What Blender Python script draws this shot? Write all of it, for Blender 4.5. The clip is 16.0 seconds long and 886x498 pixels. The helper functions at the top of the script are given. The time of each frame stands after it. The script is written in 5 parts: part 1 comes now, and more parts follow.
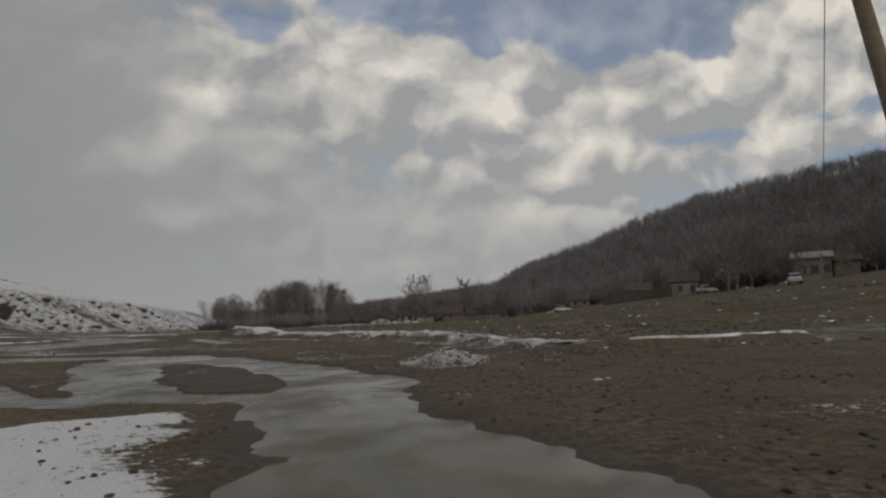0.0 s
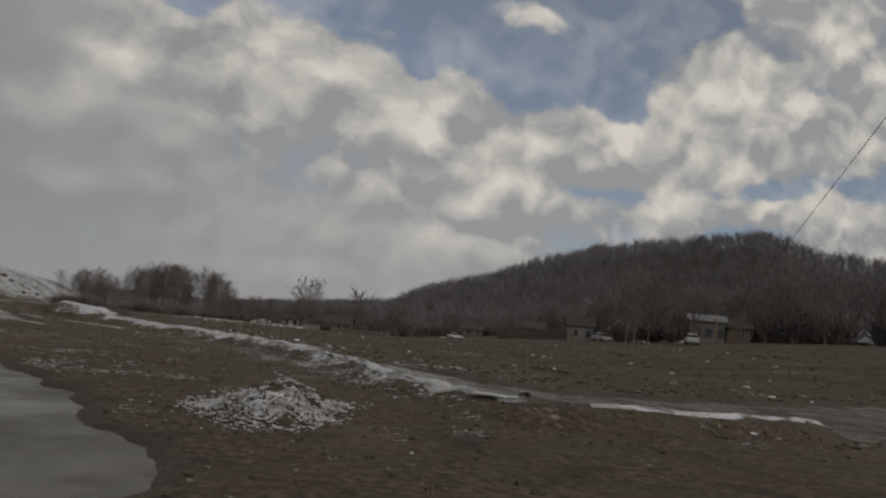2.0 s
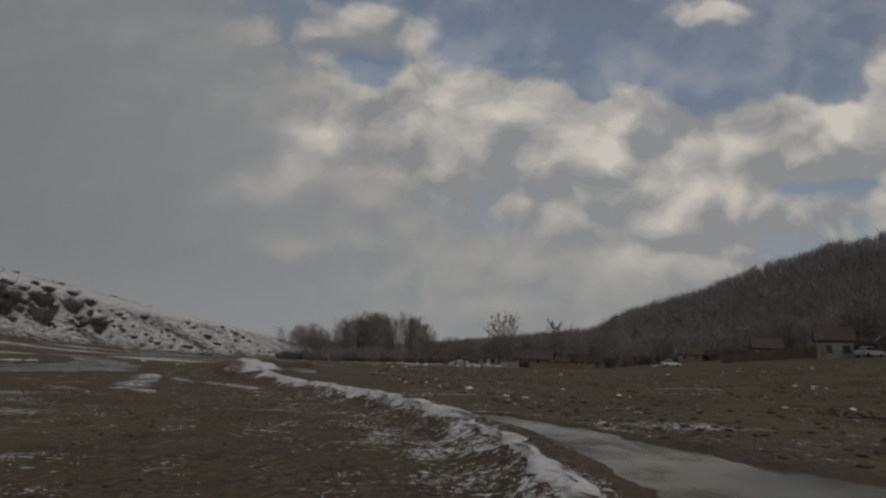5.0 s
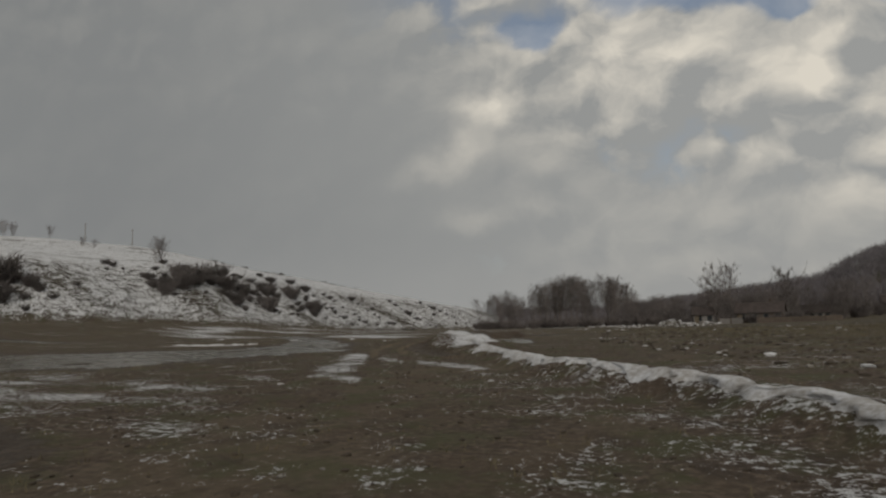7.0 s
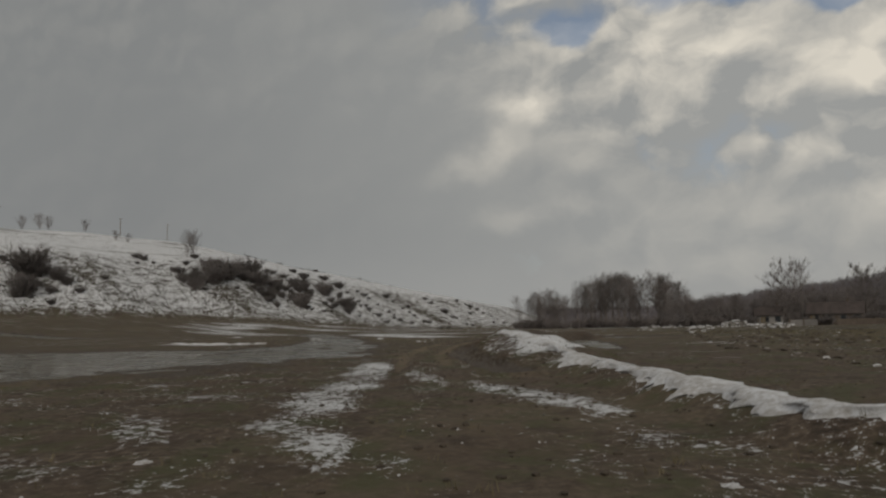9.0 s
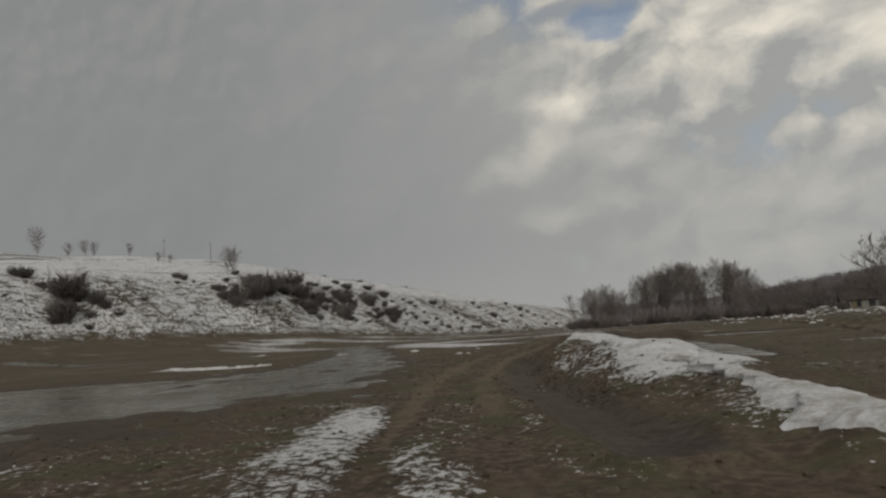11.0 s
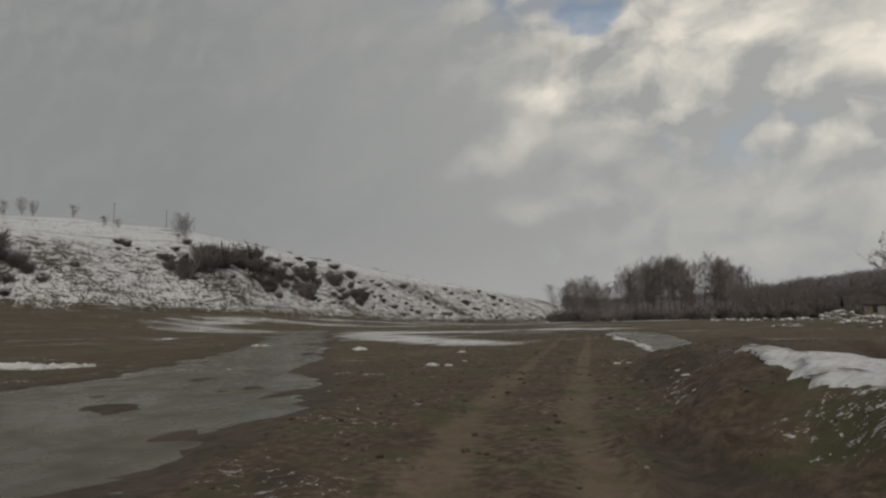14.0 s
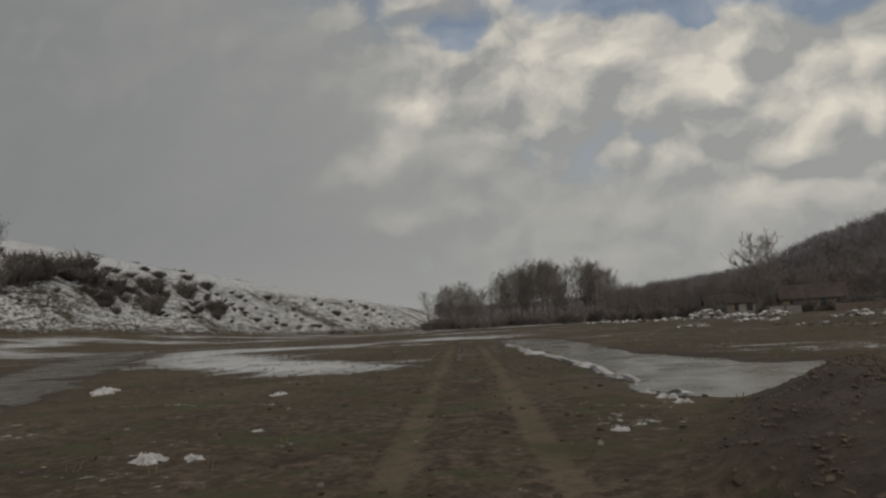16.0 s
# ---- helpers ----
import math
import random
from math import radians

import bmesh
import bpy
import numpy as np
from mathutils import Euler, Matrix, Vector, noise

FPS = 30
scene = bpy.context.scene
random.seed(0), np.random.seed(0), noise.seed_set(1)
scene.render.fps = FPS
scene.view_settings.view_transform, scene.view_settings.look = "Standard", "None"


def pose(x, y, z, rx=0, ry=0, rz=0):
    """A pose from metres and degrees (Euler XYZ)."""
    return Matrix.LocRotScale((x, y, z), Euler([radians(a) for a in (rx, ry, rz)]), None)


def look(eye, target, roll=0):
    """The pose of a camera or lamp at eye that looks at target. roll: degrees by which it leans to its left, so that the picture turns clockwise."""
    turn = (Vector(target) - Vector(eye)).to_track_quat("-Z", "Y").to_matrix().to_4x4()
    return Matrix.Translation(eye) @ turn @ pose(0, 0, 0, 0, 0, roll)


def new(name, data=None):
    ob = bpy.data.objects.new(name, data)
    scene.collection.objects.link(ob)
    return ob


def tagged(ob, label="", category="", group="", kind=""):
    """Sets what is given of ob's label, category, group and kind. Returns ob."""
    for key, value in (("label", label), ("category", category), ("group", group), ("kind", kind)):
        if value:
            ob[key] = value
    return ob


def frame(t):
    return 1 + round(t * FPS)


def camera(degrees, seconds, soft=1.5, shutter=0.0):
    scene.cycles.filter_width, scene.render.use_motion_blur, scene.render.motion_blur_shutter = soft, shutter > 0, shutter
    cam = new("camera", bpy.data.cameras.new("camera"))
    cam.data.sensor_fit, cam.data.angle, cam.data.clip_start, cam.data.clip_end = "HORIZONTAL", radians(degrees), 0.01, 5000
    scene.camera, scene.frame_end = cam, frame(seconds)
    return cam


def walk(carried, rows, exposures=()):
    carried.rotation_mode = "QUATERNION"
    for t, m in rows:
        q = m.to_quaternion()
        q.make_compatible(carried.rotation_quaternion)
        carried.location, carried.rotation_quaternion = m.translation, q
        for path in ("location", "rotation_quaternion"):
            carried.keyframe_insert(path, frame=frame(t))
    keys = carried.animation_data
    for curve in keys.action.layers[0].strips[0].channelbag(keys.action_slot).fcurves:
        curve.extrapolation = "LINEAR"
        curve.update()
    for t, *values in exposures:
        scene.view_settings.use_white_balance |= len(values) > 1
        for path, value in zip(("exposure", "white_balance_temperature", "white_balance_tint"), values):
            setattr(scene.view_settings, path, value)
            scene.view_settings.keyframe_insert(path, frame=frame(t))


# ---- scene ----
cam = camera(72.0, 16.0, 2.3)
PATH = [
    (0.0, pose(-0.01, -0.18, 1.42, 95.87, 2.33, 0.06)),
    (0.5, pose(0.18, 2.05, 1.40, 95.96, 1.71, -1.76)),
    (1.0, pose(0.34, 3.91, 1.38, 97.45, 0.38, -3.17)),
    (1.5, pose(0.45, 5.78, 1.36, 98.00, -4.32, -6.08)),
    (2.0, pose(0.77, 7.54, 1.42, 97.81, -5.93, -10.05)),
    (2.5, pose(1.28, 9.24, 1.42, 96.49, -2.55, -12.09)),
    (3.0, pose(1.61, 10.88, 1.41, 96.38, -2.67, -11.56)),
    (3.5, pose(1.95, 12.60, 1.38, 96.81, 0.20, -8.79)),
    (4.0, pose(2.08, 14.18, 1.43, 97.31, -2.57, -4.93)),
    (4.5, pose(2.11, 15.77, 1.44, 98.19, 0.37, 1.05)),
    (5.0, pose(1.89, 16.39, 1.67, 99.68, -1.69, 8.70)),
    (5.2, pose(1.68, 17.11, 1.70, 98.89, 0.46, 11.87)),
    (6.2, pose(0.35, 20.50, 1.58, 97.40, 2.60, 21.50)),
    (7.3, pose(-2.82, 23.81, 1.53, 96.52, 3.23, 28.45)),
    (7.5, pose(-3.30, 24.63, 1.49, 96.47, 4.41, 29.28)),
    (8.0, pose(-4.60, 26.86, 1.47, 96.62, 3.22, 30.10)),
    (8.5, pose(-5.91, 29.23, 1.43, 96.80, 3.04, 30.03)),
    (9.0, pose(-7.35, 31.62, 1.41, 96.66, 1.36, 29.70)),
    (9.5, pose(-8.51, 33.81, 1.29, 96.77, 1.94, 30.77)),
    (9.7, pose(-8.96, 34.67, 1.31, 96.96, 1.77, 31.44)),
    (11.8, pose(-14.68, 43.93, 1.47, 97.18, 5.81, 35.81)),
    (12.0, pose(-15.42, 44.84, 1.54, 96.92, 5.99, 35.86)),
    (12.5, pose(-16.78, 46.82, 1.51, 96.52, 5.10, 35.19)),
    (13.0, pose(-18.02, 48.83, 1.50, 96.59, 3.29, 33.23)),
    (13.5, pose(-19.39, 51.16, 1.44, 95.74, 4.38, 32.09)),
    (14.0, pose(-20.76, 53.46, 1.42, 95.98, 1.63, 31.57)),
    (14.5, pose(-22.12, 55.93, 1.35, 95.63, -1.54, 28.69)),
    (15.0, pose(-23.18, 58.38, 1.30, 96.80, 2.67, 26.53)),
    (15.5, pose(-24.15, 60.72, 1.27, 96.95, 3.38, 23.19)),
    (16.0, pose(-24.94, 62.92, 1.27, 96.40, 3.38, 19.78)),
]
EXPOSURES = [(0.0, 0.12, 6350, 12), (1.5, -0.06, 6350, 12), (2.0, -0.06, 6350, 12), (2.5, -0.02, 6350, 12), (3.0, 0.10, 6350, 12), (3.5, 0.18, 6350, 12), (4.0, 0.10, 6350, 12), (4.5, -0.10, 6350, 12), (5.0, -0.25, 6350, 12), (5.2, -0.27, 6350, 12), (7.3, 0.08, 6540, 10), (9.7, 0.1, 6540, 10), (11.8, 0.30, 6540, 10), (12.5, 0.32, 6540, 10), (14.5, 0.27, 6540, 10), (15.5, 0.13, 6540, 10), (16.0, 0.07, 6540, 10)]
walk(cam, PATH, EXPOSURES)

# ---- light ----
SUN_AZ, SUN_EL = radians(150.0), radians(24.0)
world = bpy.data.worlds.new("sky")
scene.world = world
world.use_nodes = True


class Nodes:
    """Short hand for building a node tree."""

    def __init__(self, tree):
        self.tree = tree
        tree.nodes.clear()

    def add(self, kind, **values):
        node = self.tree.nodes.new(kind)
        for key, value in values.items():
            if key == "op":
                node.operation = value
            elif key == "blend":
                node.blend_type = value
        return node

    def link(self, a, b):
        if isinstance(a, (int, float)):
            b.default_value = a
        elif isinstance(a, tuple):
            b.default_value = a if len(a) == len(b.default_value) else (*a, 1.0)
        else:
            self.tree.links.new(a, b)

    def math(self, op, a, b=0.0, c=0.0, clamp=False):
        node = self.add("ShaderNodeMath", op=op)
        node.use_clamp = clamp
        for i, v in enumerate((a, b, c)):
            self.link(v, node.inputs[i])
        return node.outputs[0]

    def vmath(self, op, a, b=(0.0, 0.0, 0.0)):
        node = self.add("ShaderNodeVectorMath", op=op)
        self.link(a, node.inputs[0])
        self.link(b, node.inputs[1])
        return node.outputs["Value"] if op in ("DOT_PRODUCT", "LENGTH") else node.outputs[0]

    def noise(self, at, scale, detail=4.0, rough=0.55, warp=0.0):
        node = self.add("ShaderNodeTexNoise")
        self.link(at, node.inputs["Vector"])
        node.inputs["Scale"].default_value = scale
        node.inputs["Detail"].default_value = detail
        node.inputs["Roughness"].default_value = rough
        node.inputs["Distortion"].default_value = warp
        return node.outputs[0]

    def step(self, v, low, high):
        node = self.add("ShaderNodeMapRange")
        node.interpolation_type = "SMOOTHSTEP"
        for i, x in enumerate((v, low, high, 0.0, 1.0)):
            self.link(x, node.inputs[i])
        return node.outputs[0]

    def mix(self, f, a, b):
        node = self.add("ShaderNodeMix")
        node.data_type = "RGBA"
        self.link(f, node.inputs[0])
        self.link(a, node.inputs[6])
        self.link(b, node.inputs[7])
        return node.outputs[2]

    def xyz(self, x, y, z):
        node = self.add("ShaderNodeCombineXYZ")
        for i, v in enumerate((x, y, z)):
            self.link(v, node.inputs[i])
        return node.outputs[0]


def build_sky():
    n = Nodes(world.node_tree)
    d = n.add("ShaderNodeTexCoord").outputs["Generated"]
    sky = n.add("ShaderNodeTexSky")
    sky.sky_type, sky.sun_disc = "NISHITA", False
    sky.sun_elevation, sky.sun_rotation = SUN_EL, SUN_AZ
    sky.altitude, sky.air_density, sky.dust_density = 300, 1.0, 1.5
    # plane of the sky seen towards the valley: u to the right, v up
    yaw, tilt = radians(10.0), radians(10.0)
    ahead = Vector((-math.sin(yaw) * math.cos(tilt), math.cos(yaw) * math.cos(tilt), math.sin(tilt)))
    right = Vector((math.cos(yaw), math.sin(yaw), 0.0))
    up = right.cross(ahead)
    f = n.math("MAXIMUM", n.vmath("DOT_PRODUCT", d, tuple(ahead)), 0.12)
    u = n.math("DIVIDE", n.vmath("DOT_PRODUCT", d, tuple(right)), f)
    v = n.math("DIVIDE", n.vmath("DOT_PRODUCT", d, tuple(up)), f)
    at = n.xyz(u, n.math("MULTIPLY", v, 1.22), 0.0)
    warp = n.noise(at, 5.0, 4.0)
    warp2 = n.noise(n.vmath("ADD", at, (7.3, 2.1, 0.0)), 5.0, 4.0)
    su, sv = n.math("MULTIPLY", n.math("SUBTRACT", warp, 0.5), 0.16), n.math("MULTIPLY", n.math("SUBTRACT", warp2, 0.5), 0.12)
    uw, vw = n.math("ADD", u, su), n.math("ADD", v, sv)

    def blob(cu, cv, ru, rv, turn):
        c, s = math.cos(radians(turn)), math.sin(radians(turn))
        du, dv = n.math("SUBTRACT", uw, cu), n.math("SUBTRACT", vw, cv)
        a = n.math("DIVIDE", n.math("ADD", n.math("MULTIPLY", du, c), n.math("MULTIPLY", dv, s)), ru)
        b = n.math("DIVIDE", n.math("SUBTRACT", n.math("MULTIPLY", dv, c), n.math("MULTIPLY", du, s)), rv)
        r = n.math("ADD", n.math("MULTIPLY", a, a), n.math("MULTIPLY", b, b))
        return n.math("EXPONENT", n.math("MULTIPLY", r, -1.0))

    def total(blobs):
        out = 0.0
        for k, b in blobs:
            out = n.math("ADD", out, n.math("MULTIPLY", blob(*b), k))
        return out

    def billows(p):
        """Heaped cloud: soft cells over broken noise."""
        p = n.vmath("ADD", p, n.xyz(su, sv, 0.0))
        out = n.math("ADD", n.math("MULTIPLY", n.noise(p, 4.2, 7.0, 0.54), 0.62), n.math("MULTIPLY", n.noise(p, 12.0, 5.0, 0.55), 0.15))
        for scale, k in ((7.0, 0.30), (15.0, 0.16)):
            cell = n.add("ShaderNodeTexVoronoi")
            cell.feature = "SMOOTH_F1"
            n.link(p, cell.inputs["Vector"])
            cell.inputs["Scale"].default_value = scale
            cell.inputs["Smoothness"].default_value = 0.7
            out = n.math("ADD", out, n.math("MULTIPLY", n.math("SUBTRACT", 0.8, cell.outputs["Distance"]), k))
        return out

    here, above = billows(at), billows(n.vmath("ADD", at, (-0.014, 0.030, 0.0)))
    cover = n.math("SUBTRACT", n.math("ADD", here, total(PUFFS)), total(GAPS))
    mask = n.step(cover, 0.24, 0.45)
    relief = n.math("MULTIPLY", n.math("SUBTRACT", here, above), 4.6)
    body = n.math("MULTIPLY", n.math("SUBTRACT", here, 0.58), 1.3)
    glow = n.math("ADD", n.math("ADD", n.math("ADD", relief, body), total(BRIGHT)), 0.30)
    dull = n.step(n.math("ADD", uw, n.math("MULTIPLY", vw, 0.45)), 0.06, -0.30)
    glow = n.math("MULTIPLY", glow, n.math("SUBTRACT", 1.0, n.math("MULTIPLY", dull, 0.93)))
    # the low cloud deck is even and grey
    deck = n.step(n.math("ADD", v, n.math("MULTIPLY", u, 0.25)), 0.17, 0.0)
    glow = n.math("MULTIPLY", glow, n.math("SUBTRACT", 1.0, n.math("MULTIPLY", deck, 0.72)))
    rift = n.math("MULTIPLY", total(RIFTS), n.step(here, 0.42, 0.75))
    glow = n.math("ADD", glow, rift, clamp=True)
    soft = n.math("MULTIPLY", n.math("SUBTRACT", n.noise(at, 1.6, 4.0), 0.5), 0.22)
    grey = n.mix(n.math("ADD", n.step(u, -1.1, 0.4), soft, clamp=True), CLOUD_DARK, CLOUD_GREY)
    cloud = n.mix(glow, grey, CLOUD_LIT)
    back = n.step(n.vmath("DOT_PRODUCT", d, tuple(ahead)), 0.05, 0.3)
    cloud = n.mix(back, CLOUD_GREY, cloud)
    low = n.step(n.vmath("DOT_PRODUCT", d, (0.0, 0.0, 1.0)), 0.16, 0.0)
    cloud = n.mix(n.math("MULTIPLY", low, 0.5), cloud, CLOUD_LOW)
    veil = n.math("MAXIMUM", mask, n.math("MAXIMUM", dull, n.math("SUBTRACT", 1.0, back)))
    veil = n.math("ADD", n.math("MULTIPLY", veil, 0.66), 0.34)
    blue = n.vmath("MULTIPLY", sky.outputs[0], BLUE)
    colour = n.mix(veil, blue, cloud)
    bg = n.add("ShaderNodeBackground")
    n.link(colour, bg.inputs[0])
    bg.inputs[1].default_value = 1.0
    n.link(bg.outputs[0], n.add("ShaderNodeOutputWorld").inputs[0])


CLOUD_DARK = (0.205, 0.212, 0.212, 1)
CLOUD_GREY = (0.300, 0.305, 0.298, 1)
CLOUD_LIT = (0.66, 0.618, 0.535, 1)
CLOUD_LOW = (0.31, 0.31, 0.30, 1)
BLUE = (0.085, 0.082, 0.080)
# weight, (u, v, half width, half height, turn)
GAPS = [
    (0.42, (0.08, 0.330, 0.10, 0.045, 0)),
    (0.40, (0.22, 0.268, 0.07, 0.030, -10)),
    (0.55, (0.34, 0.325, 0.14, 0.055, 0)),
    (0.45, (0.48, 0.295, 0.10, 0.060, -10)),
    (0.50, (0.67, 0.300, 0.06, 0.060, 20)),
    (0.42, (0.58, 0.350, 0.08, 0.060, 0)),
    (0.35, (-0.11, 0.275, 0.06, 0.035, 0)),
    (0.50, (0.30, 0.46, 0.50, 0.080, 4)),
    (0.24, (0.72, 0.130, 0.24, 0.020, 8)),
    (0.18, (0.48, 0.145, 0.06, 0.022, 0)),
    (0.40, (1.13, 0.42, 0.05, 0.030, 0)),
    (0.45, (1.38, 0.265, 0.16, 0.050, 10)),
    (0.35, (1.05, 0.195, 0.14, 0.022, 14)),
    (0.30, (0.95, 0.08, 0.20, 0.020, 10)),
    (0.40, (0.75, 0.47, 0.12, 0.060, 25)),
]
PUFFS = [
    (0.22, (0.60, 0.140, 0.13, 0.030, 4)),
    (0.30, (0.05, 0.20, 0.18, 0.050, 0)),
    (0.35, (0.29, 0.215, 0.06, 0.040, 0)),
    (0.35, (0.43, 0.175, 0.07, 0.050, 0)),
    (0.30, (0.56, 0.205, 0.06, 0.045, 0)),
    (0.40, (0.95, 0.345, 0.18, 0.070, 25)),
    (0.30, (1.18, 0.340, 0.12, 0.060, 0)),
    (0.30, (0.75, 0.210, 0.14, 0.045, 8)),
    (0.15, (0.42, 0.390, 0.08, 0.050, 10)),
    (0.30, (0.19, 0.290, 0.03, 0.022, 0)),
    (0.30, (-0.06, 0.255, 0.03, 0.030, 40)),
    (0.35, (0.86, 0.430, 0.06, 0.045, 20)),
]
RIFTS = [
    (1.10, (-0.20, 0.178, 0.050, 0.018, 0)),
    (0.60, (-0.15, 0.150, 0.035, 0.014, 0)),
    (0.55, (-0.04, 0.170, 0.035, 0.040, 30)),
    (0.50, (-0.25, 0.095, 0.080, 0.020, 12)),
    (0.35, (-0.18, -0.005, 0.110, 0.018, 0)),
    (0.40, (0.08, 0.200, 0.060, 0.050, 0)),
]
BRIGHT = [
    (0.42, (0.05, 0.215, 0.20, 0.040, 0)),
    (0.40, (-0.18, 0.180, 0.06, 0.020, 0)),
    (0.08, (0.16, 0.20, 0.10, 0.060, 0)),
    (0.35, (0.29, 0.22, 0.05, 0.030, 0)),
    (0.35, (0.44, 0.18, 0.07, 0.040, 0)),
    (0.45, (0.92, 0.35, 0.18, 0.080, 25)),
    (0.30, (0.62, 0.24, 0.08, 0.050, 0)),
    (0.30, (-0.24, 0.08, 0.10, 0.030, 10)),
    (0.22, (-0.18, 0.00, 0.12, 0.025, 0)),
]
build_sky()
sun = new("sun", bpy.data.lights.new("sun", "SUN"))
sun.data.energy, sun.data.angle, sun.data.color = 0.7, radians(14), (1.0, 0.93, 0.82)
sun.matrix_world = look((0, 0, 60), Vector((0, 0, 60)) - Vector((math.sin(SUN_AZ) * math.cos(SUN_EL), math.cos(SUN_AZ) * math.cos(SUN_EL), math.sin(SUN_EL))))

# ---- materials ----


def material(name, rough=0.8, spec=0.3):
    m = bpy.data.materials.new(name)
    m.use_nodes = True
    n = Nodes(m.node_tree)
    b = n.add("ShaderNodeBsdfPrincipled")
    b.inputs["Roughness"].default_value = rough
    b.inputs["Specular IOR Level"].default_value = spec
    n.link(b.outputs[0], n.add("ShaderNodeOutputMaterial").inputs[0])
    return m, n, b


def bump(n, b, height, strength, distance):
    node = n.add("ShaderNodeBump")
    n.link(height, node.inputs["Height"])
    node.inputs["Strength"].default_value = strength
    node.inputs["Distance"].default_value = distance
    n.link(node.outputs[0], b.inputs["Normal"])


def plain(name, a, c, rough=0.8, scale=3.0, strength=0.3, distance=0.02, spec=0.3, metal=0.0, per_object=0.0):
    """Two tones mixed by coarse and fine noise, with relief of the same grain."""
    m, n, b = material(name, rough, spec)
    at = n.add("ShaderNodeTexCoord").outputs["Object"]
    coarse, fine = n.noise(at, scale * 0.3, 3.0), n.noise(at, scale * 3.0, 5.0, 0.65)
    f = n.step(n.math("ADD", n.math("MULTIPLY", coarse, 0.6), n.math("MULTIPLY", fine, 0.4)), 0.32, 0.68)
    colour = n.mix(f, (*a, 1), (*c, 1))
    if per_object:
        r = n.add("ShaderNodeObjectInfo").outputs["Random"]
        hsv = n.add("ShaderNodeHueSaturation")
        n.link(n.math("ADD", n.math("MULTIPLY", r, per_object), 1.0 - per_object / 2), hsv.inputs["Value"])
        n.link(colour, hsv.inputs["Color"])
        colour = hsv.outputs[0]
    n.link(colour, b.inputs["Base Color"])
    b.inputs["Metallic"].default_value = metal
    bump(n, b, fine, strength, distance)
    return m


def snow_material():
    m, n, b = material("old_snow", 0.7, 0.3)
    at = n.add("ShaderNodeTexCoord").outputs["Object"]
    grit = n.noise(at, 9.0, 6.0, 0.7)
    coarse = n.noise(at, 1.2, 4.0)
    f = n.step(n.math("ADD", n.math("MULTIPLY", grit, 0.6), n.math("MULTIPLY", coarse, 0.5)), 0.42, 0.70)
    n.link(n.mix(f, (0.80, 0.80, 0.82, 1), (0.42, 0.39, 0.36, 1)), b.inputs["Base Color"])
    bump(n, b, n.noise(at, 14.0, 6.0, 0.7), 0.6, 0.05)
    return m


